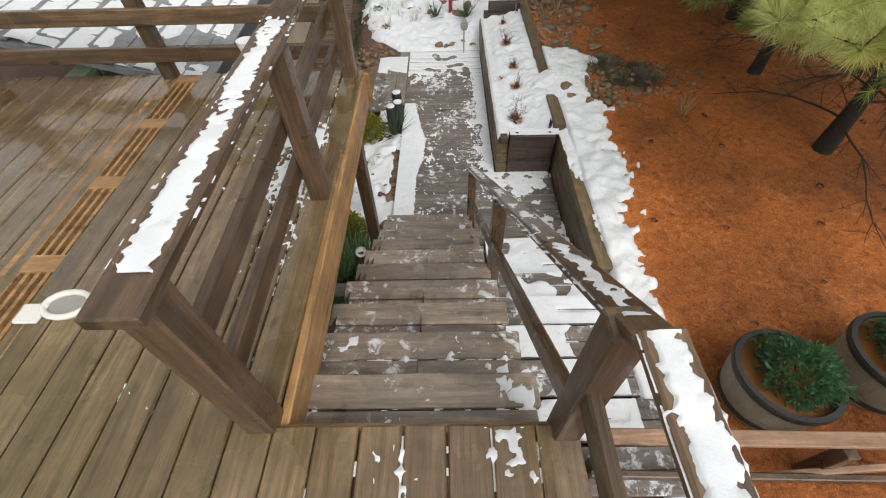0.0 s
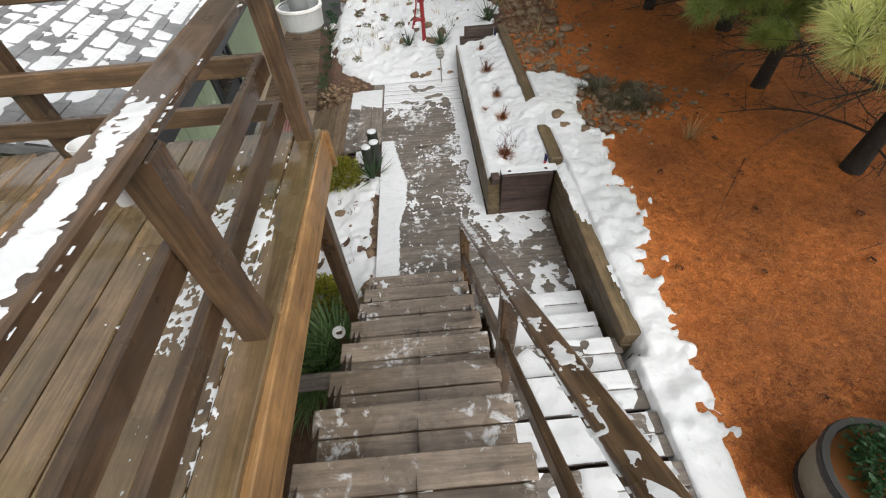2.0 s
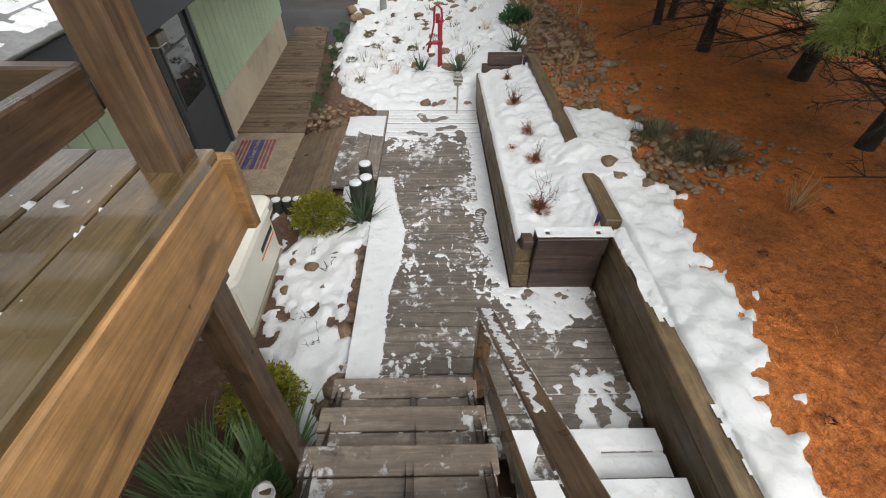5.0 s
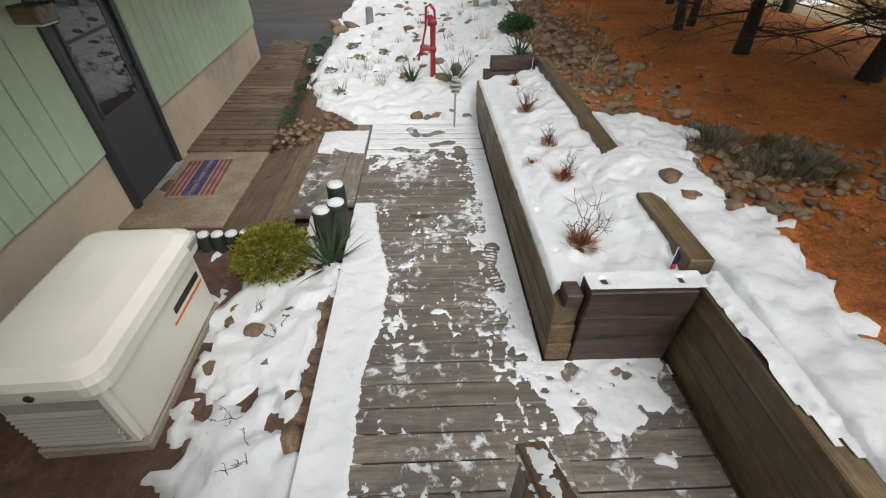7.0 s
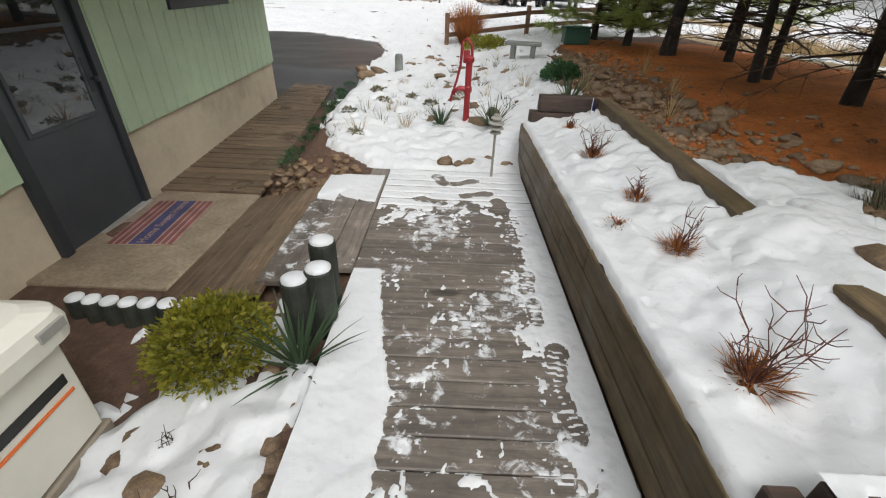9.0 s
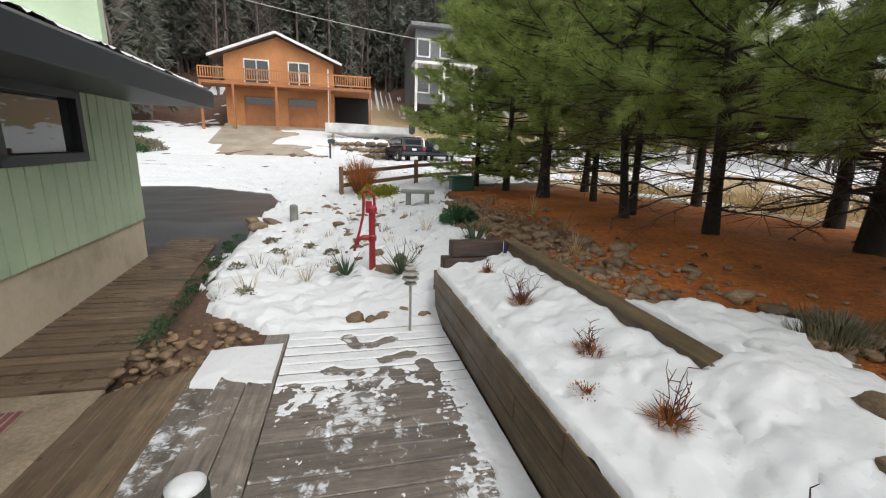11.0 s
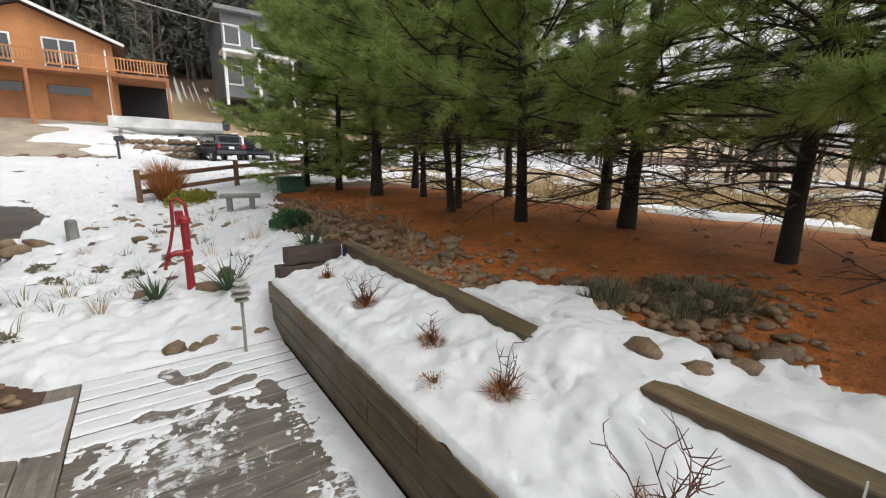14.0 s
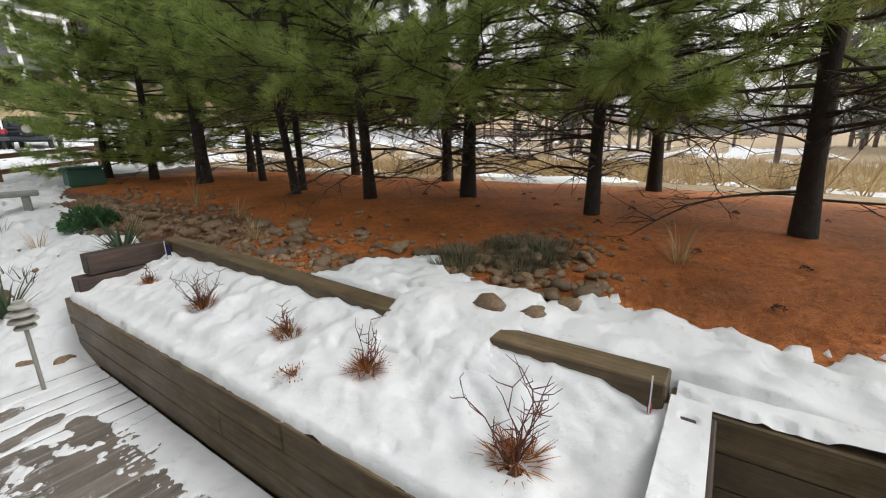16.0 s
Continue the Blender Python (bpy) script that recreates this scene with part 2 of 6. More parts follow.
M["grill"] = speckled("grey_plastic", ((0.3, (0.32, 0.31, 0.28)), (0.7, (0.38, 0.37, 0.34))), 8, 0.5, 0.05, 0.001)
M["black"] = material("black_print", 0.5, 0, (0.02, 0.02, 0.02))
M["orange"] = material("orange_print", 0.5, 0, (0.75, 0.16, 0.03))
M["doorgrey"] = speckled("dark_grey_door_paint", ((0.3, (0.045, 0.052, 0.06)), (0.7, (0.06, 0.068, 0.078))), 5, 0.4, 0.05, 0.001)
M["doortrim"] = material("black_trim", 0.45, 0, (0.03, 0.035, 0.042))
M["palegrey"] = speckled("pale_grey_metal", ((0.3, (0.42, 0.44, 0.44)), (0.7, (0.52, 0.54, 0.54))), 12, 0.4, 0.05, 0.001)
M["metal"] = speckled("weathered_metal", ((0.3, (0.30, 0.29, 0.26)), (0.7, (0.42, 0.40, 0.36))), 20, 0.45, 0.1, 0.001)
M["pipe"] = speckled("teal_pipe_paint", ((0.3, (0.16, 0.26, 0.30)), (0.7, (0.24, 0.35, 0.38))), 10, 0.45, 0.1, 0.001)
M["log"] = speckled("creosote_log", ((0.3, (0.012, 0.014, 0.011)), (0.7, (0.05, 0.055, 0.042))), 14, 0.6, 0.6, 0.006)
M["white"] = speckled("white_paint", ((0.3, (0.70, 0.70, 0.69)), (0.7, (0.80, 0.80, 0.79))), 6, 0.5, 0.05, 0.001)
M["cedar"] = speckled("orange_cedar_siding", ((0.3, (0.40, 0.165, 0.06)), (0.7, (0.52, 0.235, 0.09))), 2, 0.7, 0.2, 0.004)
M["cedardark"] = speckled("orange_brown_trim", ((0.3, (0.27, 0.105, 0.04)), (0.7, (0.37, 0.15, 0.06))), 3, 0.7, 0.2, 0.004)
M["greyhouse"] = speckled("slate_siding", ((0.3, (0.13, 0.14, 0.15)), (0.7, (0.19, 0.20, 0.21))), 2, 0.7, 0.2, 0.004)
M["carpaint"] = material("dark_blue_car_paint", 0.22, 0.0, (0.012, 0.016, 0.024))
M["rubber"] = material("black_rubber", 0.8, 0, (0.02, 0.02, 0.02))
M["barrel"] = speckled("barrel_stave", ((0.3, (0.16, 0.145, 0.11)), (0.7, (0.29, 0.27, 0.21))), 7, 0.55, 0.3, 0.003)
M["hoop"] = speckled("black_barrel_hoop", ((0.3, (0.015, 0.014, 0.013)), (0.7, (0.035, 0.032, 0.03))), 10, 0.5, 0.2, 0.002)
M["slate"] = speckled("grey_bench_stone", ((0.3, (0.15, 0.16, 0.145)), (0.7, (0.25, 0.26, 0.24))), 8, 0.7, 0.3, 0.004)
M["greenbin"] = material("green_plastic", 0.5, 0, (0.03, 0.10, 0.075))
M["matred"] = speckled("mat_red_stripe", ((0.3, (0.16, 0.05, 0.06)), (0.7, (0.26, 0.09, 0.09))), 40, 0.95, 0.6, 0.004)
M["matblue"] = speckled("mat_navy", ((0.3, (0.035, 0.035, 0.10)), (0.7, (0.07, 0.065, 0.16))), 40, 0.95, 0.6, 0.004)
M["mattan"] = speckled("mat_tan", ((0.3, (0.28, 0.20, 0.15)), (0.7, (0.38, 0.28, 0.21))), 40, 0.95, 0.6, 0.004)
M["flagblue"] = material("flag_blue_cloth", 0.9, 0, (0.03, 0.035, 0.12))
M["flagred"] = material("flag_red_cloth", 0.9, 0, (0.4, 0.04, 0.05))
M["plate"] = material("glazed_ceramic", 0.2, 0, (0.62, 0.60, 0.55))
# near-black for the shade painted in under the far balcony
M["shadeblack"] = material("painted_shade_black", 0.9, 0, (0.012, 0.012, 0.012))
glass = material("window_glass", 0.02, 0, (0.02, 0.025, 0.03))
glass.node_tree.nodes["Principled BSDF"].inputs["Specular IOR Level"].default_value = 1.0
M["glass"] = glass
M["clear"] = material("clear_glass", 0.03, 0, (0.95, 0.97, 0.97))
M["clear"].node_tree.nodes["Principled BSDF"].inputs["Transmission Weight"].default_value = 1.0

# ---- building helpers ----
def mesh_from(name, verts, faces):
    me = bpy.data.meshes.new(name)
    verts, faces = np.asarray(verts, dtype=np.float32).reshape(-1, 3), np.asarray(faces, dtype=np.int32)
    n, k = faces.shape
    me.vertices.add(len(verts)), me.loops.add(n * k), me.polygons.add(n)
    me.vertices.foreach_set("co", verts.ravel())
    me.loops.foreach_set("vertex_index", faces.ravel())
    me.polygons.foreach_set("loop_start", np.arange(0, n * k, k, dtype=np.int32))
    me.update(calc_edges=True)
    return me


def thing(name, label="", category="", at=(0, 0, 0), rz=0, group="", kind=""):
    """An empty at the base of a thing, to which its parts belong."""
    ob = new(name)
    ob.matrix_world = pose(*at, 0, 0, rz)
    ob.empty_display_size = 0.1
    return tagged(ob, label, category, group, kind)


def hang(ob, parent):
    if parent is not None:
        ob.parent = parent
    return ob


def part(name, shape, mat, parent=None, label="", m=None, smooth=False):
    """Links a bmesh or a mesh as one object under a thing or a part."""
    if isinstance(shape, bmesh.types.BMesh):
        me = bpy.data.meshes.new(name)
        shape.to_mesh(me)
        shape.free()
    else:
        me = shape
    if not me.materials:
        me.materials.append(M[mat])
    if smooth:
        me.shade_smooth()
    ob = new(name, me)
    if m is not None:
        ob.matrix_basis = m
    hang(ob, parent)
    return tagged(ob, label)


def box_bm(size, centre=(0, 0, 0), bevel=0.0, segments=1, bm=None):
    own = bmesh.new()
    bmesh.ops.create_cube(own, size=1, matrix=Matrix.Translation(centre) @ Matrix.Diagonal((*size, 1)))
    if bevel:
        bmesh.ops.bevel(own, geom=own.edges[:], offset=bevel, segments=segments, affect="EDGES")
    if bm is None:
        return own
    tmp = bpy.data.meshes.new("tmp")
    own.to_mesh(tmp), own.free()
    bm.from_mesh(tmp)
    bpy.data.meshes.remove(tmp)
    return bm


def span_bm(a, b, bevel=0.0, bm=None, segments=1):
    """A box between two opposite corners."""
    return box_bm([abs(q - p) for p, q in zip(a, b)], [(p + q) / 2 for p, q in zip(a, b)], bevel, segments, bm)


PLANKS = {}


def plank_mesh(length, width, thick, mat, variant=0):
    """A board along x whose edges are eased and whose faces are slightly uneven; alike boards share it."""
    key = (round(length, 3), round(width, 3), round(thick, 3), mat, variant)
    if key not in PLANKS:
        rnd = random.Random(variant * 7 + 3)
        bm = box_bm((length, width, thick), bevel=min(0.006, thick * 0.2))
        for v in bm.verts:
            v.co.y += rnd.uniform(-1, 1) * 0.0015
            v.co.z += rnd.uniform(-1, 1) * 0.001
            v.co.x += rnd.uniform(-1, 1) * 0.003
        me = bpy.data.meshes.new("board")
        bm.to_mesh(me), bm.free()
        me.materials.append(M[mat])
        PLANKS[key] = me
    return PLANKS[key]


def plank(name, p0, p1, width, thick, mat, parent=None, label="", roll=0.0, variant=0):
    """A board or timber from p0 to p1 along its middle."""
    a, b = Vector(p0), Vector(p1)
    d = (b - a).normalized()
    side = Vector((0, 0, 1)).cross(d)
    side = Vector((0, 1, 0)) if side.length < 1e-4 else side.normalized()
    up = d.cross(side)
    m = Matrix((d, side, up)).transposed().to_4x4()
    m.translation = (a + b) / 2
    m = m @ Matrix.Rotation(radians(roll), 4, "X")
    return part(name, plank_mesh((b - a).length, width, thick, mat, variant), mat, parent, label, m)


def tube_np(points, radii, sides=7):
    """Vertices and faces of a tapered tube through the points."""
    pts = [Vector(p) for p in points]
    verts, faces = [], []
    ref = Vector((0.31, 0.17, 0.94))
    for i, p in enumerate(pts):
        d = (pts[min(i + 1, len(pts) - 1)] - pts[max(i - 1, 0)]).normalized()
        if abs(d.dot(ref)) > 0.97:
            ref = Vector((0.9, 0.3, 0.1))
        u = d.cross(ref).normalized()
        w = d.cross(u)
        for s in range(sides):
            a = 2 * math.pi * s / sides
            verts.append(p + (u * math.cos(a) + w * math.sin(a)) * radii[i])
    for i in range(len(pts) - 1):
        for s in range(sides):
            t = (s + 1) % sides
            faces.append((i * sides + s, i * sides + t, (i + 1) * sides + t, (i + 1) * sides + s))
    return verts, faces


class Tubes:
    """Gathers tubes into one mesh."""

    def __init__(self):
        self.v, self.f = [], []

    def add(self, points, radii, sides=5):
        v, f = tube_np(points, radii, sides)
        o = len(self.v)
        self.v += [tuple(p) for p in v]
        self.f += [tuple(i + o for i in q) for q in f]

    def mesh(self, name):
        return mesh_from(name, self.v, self.f)


def lathe_bm(profile, sides=24, bm=None):
    """A turned shape from (radius, height) pairs, closed where the radius is 0."""
    bm = bm or bmesh.new()
    rings = []
    for r, z in profile:
        if r < 1e-6:
            rings.append([bm.verts.new((0, 0, z))])
        else:
            rings.append([bm.verts.new((r * math.cos(2 * math.pi * i / sides), r * math.sin(2 * math.pi * i / sides), z)) for i in range(sides)])
    for a, b in zip(rings, rings[1:]):
        for i in range(sides):
            j = (i + 1) % sides
            if len(a) == 1:
                bm.faces.new((a[0], b[j], b[i])) if len(b) > 1 else None
            elif len(b) == 1:
                bm.faces.new((a[i], a[j], b[0]))
            else:
                bm.faces.new((a[i], a[j], b[j], b[i]))
    return bm


def text_part(words, size, mat, parent, m, label=""):
    cu = bpy.data.curves.new("lettering", "FONT")
    cu.body, cu.size, cu.extrude, cu.align_x, cu.align_y = words, size, 0.001, "CENTER", "CENTER"
    tmp = new("lettering", cu)
    me = bpy.data.meshes.new_from_object(tmp.evaluated_get(bpy.context.evaluated_depsgraph_get()))
    bpy.data.objects.remove(tmp)
    me.materials.clear()
    return part("lettering", me, mat, parent, label, m)


def nz(x, y, scale, seed=0.0):
    return noise.noise((x * scale + seed, y * scale - seed * 0.7, seed * 1.3))


def fbm(x, y, scale, octaves=3, seed=0.0):
    return sum(nz(x, y, scale * 2 ** k, seed + 5.1 * k) / 2 ** k for k in range(octaves))


def step(a, b, t):
    t = min(1.0, max(0.0, (t - a) / (b - a)))
    return t * t * (3 - 2 * t)


def along(t, table):
    """Linear steps through (place, value) pairs."""
    if t <= table[0][0]:
        return table[0][1]
    for (a, va), (b, vb) in zip(table, table[1:]):
        if t <= b:
            return va + (vb - va) * (t - a) / (b - a)
    return table[-1][1]


# ---- ground ----
RISE = [(-60, -0.3), (5, -0.14), (9.5, -0.05), (9.9, 0.03), (11, 0.12), (14, 0.22), (18, 0.40), (21, 0.70), (24, 0.98), (28, 1.18), (36, 1.28), (46, 3.6), (50, 4.2), (60, 8.0), (80, 20.0), (130, 44.0), (400, 60.0)]
RIGHT = [(-60, 0.7), (4, 0.5), (6, 0.58), (8, 0.61), (12, 0.6), (18, 0.6), (21, 0.72), (28, 1.0), (36, 1.18), (40, 1.25), (46, 2.6), (60, 6.6), (80, 16.0), (130, 40.0), (400, 40.0)]


def ground_z(x, y):
    left = along(y, RISE)
    if x < 0.9 and y < 9.6:
        left -= 0.14 * step(0.9, -0.1, x) * step(9.7, 9.0, y)
    if y > 9.0:
        left -= 0.24 * step(0.0, -0.4, x) * step(9.0, 9.6, y) * step(14.6, 13.6, y)
    right = along(y, RIGHT) + 0.1 * step(3.4, 5.2, x) - 0.75 * step(8.0, 18.0, x) * step(30, 20, y)
    w = step(2.98, 3.12, x) if y < 9.9 else step(1.2, 4.2, x)
    if 3.9 > y > -20 and 1.9 < x < 3.2:
        w = max(w, step(3.95, 3.7, y) * step(1.95, 2.1, x))
    if y < 3.96 and x < 3.0:
        right = along(y, [(-20, 0.45), (2.2, 0.42), (3.0, 0.36), (3.7, 0.24), (3.96, 0.1)])
    z = left * (1 - w) + right * w
    if 39.0 < y < 48 and 0.2 < x < 7.6:
        end = 4.6 if y < 41.5 else 6.4
        terrace = step(39.0, 39.5, y) * step(0.2, 0.9, x) * step(end + 0.9, end, x)
        z = z * (1 - terrace) + max(z, 2.85) * terrace
    return z + 0.02 * fbm(x, y, 1.3, 2, 3.0) * (1 if y < 20 else 3)


def snow_right_edge(y):
    return along(y, [(2.0, 3.2), (3.6, 3.36), (4.2, 3.38), (5.0, 3.5), (5.5, 3.62), (6.1, 3.46), (6.5, 3.62), (7.1, 3.42), (7.5, 3.6), (7.9, 3.86), (8.15, 3.4), (8.3, 2.9)])


def snow_mask(x, y):
    """Above 0 where snow lies."""
    n = 0.55 * fbm(x, y, 2.6, 3, 11.0) + 0.25 * fbm(x, y, 9.0, 2, 4.0)
    if y > 20.5:
        v = 0.5 + 0.9 * n
        if 36.9 < y < 46.4 and -6.9 < x < 0.4:
            return -1.0
        for lane in (24.6, 26.3, 29.0, 30.7):
            v -= 0.62 * step(0.4, 0.1, abs(y - lane - 0.012 * x - 0.3 * math.sin(x * 0.15 + lane)))
        if y > 40:
            v -= 0.75 * step(44, 52, y) - 0.5 * fbm(x, y, 0.15, 2, 3.0)
        if x > 7 and y < 34:
            v = -0.05 + 1.3 * fbm(x, y, 0.35, 3, 8.0) + 0.3 * n
        return v
    if x > 8.5:
        return -0.08 + 1.2 * fbm(x, y, 0.35, 3, 8.0) + 0.3 * n - (0.3 if x < 10 else 0)
    if y > 9.62:
        right = along(y, [(9.62, 2.9), (10.2, 3.0), (11.5, 3.1), (13, 3.3), (16, 3.8), (19, 5.0), (20.5, 9.0)])
        left = along(y, [(9.62, 0.72), (9.8, 0.45), (10.3, -0.05), (11, -0.2), (13, -0.5), (14.5, -0.55), (17, -0.25), (18.5, -0.8), (19.3, -3.0), (20.5, -40)])
        v = min((right - x) * 1.6, (x - left) * 2.2, 0.55)
        stones = 0.45 * step(0.25, 0.6, fbm(x, y, 3.1, 2, 21.0)) * step(11.0, 12.0, y)
        return v + 0.75 * n - stones + (0.62 * fbm(x, y, 6.5, 2, 33.0) - 0.13) * step(10.2, 11.2, y)
    if x > 2.98 and y > 1.0:
        edge = snow_right_edge(y)
        return min(0.5, (edge + 0.1 - x) * 2.2) + 0.5 * n + 0.3 * fbm(x, y, 6.5, 3, 23.0) * step(edge - 0.5, edge - 0.1, x) + 0.22 * fbm(x, y, 13.0, 2, 24.0)
    if x < 0.92 and 3.4 < y < 7.9:
        v = min((x - 0.02 + 0.28 * (y - 5.9)) * 2.0 if y < 6.6 else (x + 0.35) * 0.9, 0.6)
        v = min(v, (7.35 - y) * 1.8 if x < 0.5 else (7.95 - y) * 2)
        return v + 1.4 * n + 0.4 * fbm(x, y, 11.0, 2, 26.0) - 0.24 - 0.35 * step(5.2, 4.4, y) - 0.5 * step(0.76, 0.84, x)
    return -1.0


def asphalt_mask(x, y):
    edge = along(y, [(12.9, -0.12), (15, -0.3), (17, -0.1), (18.4, -0.6), (19.4, -2.6), (20.0, -20)])
    v = min((edge - x), y - 12.95 - 0.02 * x, 20.2 - y)
    return v * 3 + 0.25 * fbm(x, y, 1.2, 3, 2.0) if y > 12.9 else -1


def steps_between(a, b, h):
    return list(np.linspace(a, b, max(2, int(round((b - a) / h)) + 1))[:-1])


def grid(xs, ys, zf):
    nx, ny = len(xs), len(ys)
    verts = [(x, y, zf(x, y)) for y in ys for x in xs]
    idx = np.arange(nx * ny).reshape(ny, nx)
    faces = np.stack([idx[:-1, :-1], idx[:-1, 1:], idx[1:, 1:], idx[1:, :-1]], -1).reshape(-1, 4)
    return verts, faces


gx = [-300, -150, -80, -50, -35, -25] + steps_between(-20, -4, 1.0) + steps_between(-4, -0.6, 0.2) + steps_between(-0.6, 7, 0.07) + steps_between(7, 12, 0.25) + steps_between(12, 30, 1.0) + [30, 40, 60, 90, 150, 300]
gy = [-100, -40, -15] + steps_between(-8, 1, 0.6) + steps_between(1, 13, 0.07) + steps_between(13, 22, 0.2) + steps_between(22, 38, 1.0) + steps_between(38, 42, 0.5) + steps_between(42, 60, 1.0) + [60, 66, 72, 80, 95, 120, 160, 250, 400]
gv, gf = grid(gx, gy, ground_z)
ground = part("ground", mesh_from("ground", gv, gf), "soil", label="bare soil, rust pine straw and dry grass ground", smooth=True)
tagged(ground, kind="structure")


def ground_material():
    m = M["soil"].copy()
    m.name = "ground_cover"
    nt = m.node_tree
    out = nt.nodes["Principled BSDF"].inputs["Base Color"]
    soil_col = out.links[0].from_socket
    at = nt.nodes.new("ShaderNodeAttribute")
    at.attribute_name = "cover"
    sep = nt.nodes.new("ShaderNodeSeparateColor")
    nt.links.new(at.outputs["Color"], sep.inputs[0])
    w = coords(nt, "World")
    needles = noise_tex(nt, coords(nt, "World", (34, 34, 34)), 1.0, 6, 0.75, 2.5)
    mottled = noise_tex(nt, w, 1.1, 4, 0.6)
    straw = ramp(nt, needles, (0.30, (0.10, 0.027, 0.007)), (0.45, (0.36, 0.105, 0.019)), (0.58, (0.54, 0.18, 0.036)), (0.75, (0.70, 0.32, 0.10)))
    straw = blend(nt, 1.0, straw, ramp(nt, mottled, (0.3, 0.5), (0.68, 1.2)), "MULTIPLY")
    fleck = noise_tex(nt, w, 13.0, 5, 0.75)
    straw = blend(nt, 1.0, straw, ramp(nt, fleck, (0.33, 0.42), (0.45, 0.95), (0.66, 1.3)), "MULTIPLY")
    grass = ramp(nt, noise_tex(nt, coords(nt, "World", (6, 6, 6)), 1.0, 6, 0.7), (0.3, (0.20, 0.13, 0.065)), (0.7, (0.48, 0.37, 0.23)))
    def hard(sock):
        return ramp(nt, calc(nt, "ADD", sock, calc(nt, "MULTIPLY", calc(nt, "SUBTRACT", noise_tex(nt, w, 6.0, 4, 0.6), 0.5), 0.8)), (0.42, 0.0), (0.58, 1.0))
    col = blend(nt, hard(sep.outputs[0]), soil_col, straw)
    col = blend(nt, hard(sep.outputs[1]), col, grass)
    nt.links.new(col, out)
    return m


me = ground.data
me.materials.clear()
me.materials.append(ground_material())
cover = me.attributes.new("cover", "FLOAT_COLOR", "POINT")
vals = np.zeros((len(gv), 4), dtype=np.float32)
for i, (x, y, z) in enumerate(gv):
    straw_w = step(2.99, 3.2, x) * step(19.5, 17.5, y) * step(9.0, 8.2, x) if y < 9.9 else step(3.6, 4.6, x) * step(19.5, 17.5, y) * step(9.0, 8.2, x)
    grass_w = max(step(8.3, 9.0, x) * step(36, 30, y), step(44, 48, y) * step(2.0, 5.0, x) * step(70, 56, y), 0.3 if y > 56 else 0)
    vals[i] = (straw_w, grass_w, 0, 1)
cover.data.foreach_set("color", vals.ravel())


def snow_z(x, y):
    m = snow_mask(x, y) if asphalt_mask(x, y) < 0 else -1
    lump = (0.034 * fbm(x, y, 4.0, 2, 9.0) + 0.028 * fbm(x, y, 9.0, 3, 19.0)) * (1 if y < 16 else 1.6)
    return ground_z(x, y) - 0.05 + 0.11 * step(-0.06, 0.22, m) + (lump if m > 0 else 0) * 1.0


sx = [-60, -40, -28] + steps_between(-20, -2, 0.5) + steps_between(-2, -0.6, 0.12) + steps_between(-0.6, 4.3, 0.035) + steps_between(4.3, 9, 0.15) + steps_between(9, 30, 0.6) + [30, 36, 45, 60]
sy = steps_between(0.5, 3.0, 0.3) + steps_between(3.0, 12.5, 0.035) + steps_between(12.5, 22, 0.09) + steps_between(22, 34, 0.25) + steps_between(34, 60, 0.6) + [60, 64, 70, 80, 95]
sv, sf = grid(sx, sy, snow_z)
sv = np.array(sv)
keep = np.array([snow_mask(x, y) > -0.35 and asphalt_mask(x, y) < 0.4 for x, y, z in sv])
sf = sf[keep[sf].any(axis=1)]
used = np.unique(sf)
remap = np.zeros(len(sv), dtype=np.int32)
remap[used] = np.arange(len(used))
snow_cover = part("snow_cover", mesh_from("snow_cover", sv[used], remap[sf]), "snow", smooth=True)
tagged(snow_cover, "patchy trodden wet snow lying on the ground", "snow", kind="stuff")

dx = steps_between(-40, -6, 0.6) + steps_between(-6, 0.4, 0.12) + [0.4]
dy = steps_between(12.8, 20.4, 0.1) + [20.4]
dv, df = grid(dx, dy, lambda x, y: ground_z(x, y) - 0.04 + 0.055 * step(-0.1, 0.1, asphalt_mask(x, y)))
driveway = part("driveway", mesh_from("driveway", dv, df), "asphalt", label="wet black asphalt driveway beside the green building", smooth=True)
tagged(driveway, kind="structure")


def snow_patch(name, x0, x1, y0, y1, base, mask, res, thick, parent=None, label="", sink=0.012):
    """A real layer of snow that comes out of the surface below it where the mask is above 0."""
    xs, ys = steps_between(x0, x1, res) + [x1], steps_between(y0, y1, res) + [y1]
    v, f = grid(xs, ys, lambda x, y: base(x, y) - sink + (sink + thick) * step(-0.08, 0.14, mask(x, y)) + 0.004 * nz(x, y, 14, 2.0))
    v = np.array(v)
    ok = np.array([mask(x, y) > -0.15 for x, y, z in v])
    f = f[ok[f].any(axis=1)]
    if not len(f):
        return None
    u = np.unique(f)
    r = np.zeros(len(v), dtype=np.int32)
    r[u] = np.arange(len(u))
    ob = part(name, mesh_from(name, v[u], r[f]), "snow", parent, smooth=True)
    return tagged(ob, label or "thin layer of trodden wet snow on boards", "snow", kind="stuff") if parent is None else ob


# ---- deck, stairs and rails ----
DECK, RUN, STEP = 2.2, 0.3035, 0.2


def tread_nose(k):
    return 2.27 + RUN * k


def tread_sides(k):
    return 0.93 - 0.005 * k, 1.95 - 0.013 * k


deck = thing("deck", "raised wooden deck of wet brown boards with slotted vent boards", "deck", (0, 0, 0), kind="structure")
xb = 1.0
i = 0
while xb > -2.0:
    if not (-0.12 > xb - 0.07 > -0.38):
        plank("board", (xb - 0.07, -2.0, DECK - 0.018), (xb - 0.07, 4.47, DECK - 0.018), 0.139, 0.036, "deck", deck, variant=i % 5)
    xb -= 0.146
    i += 1
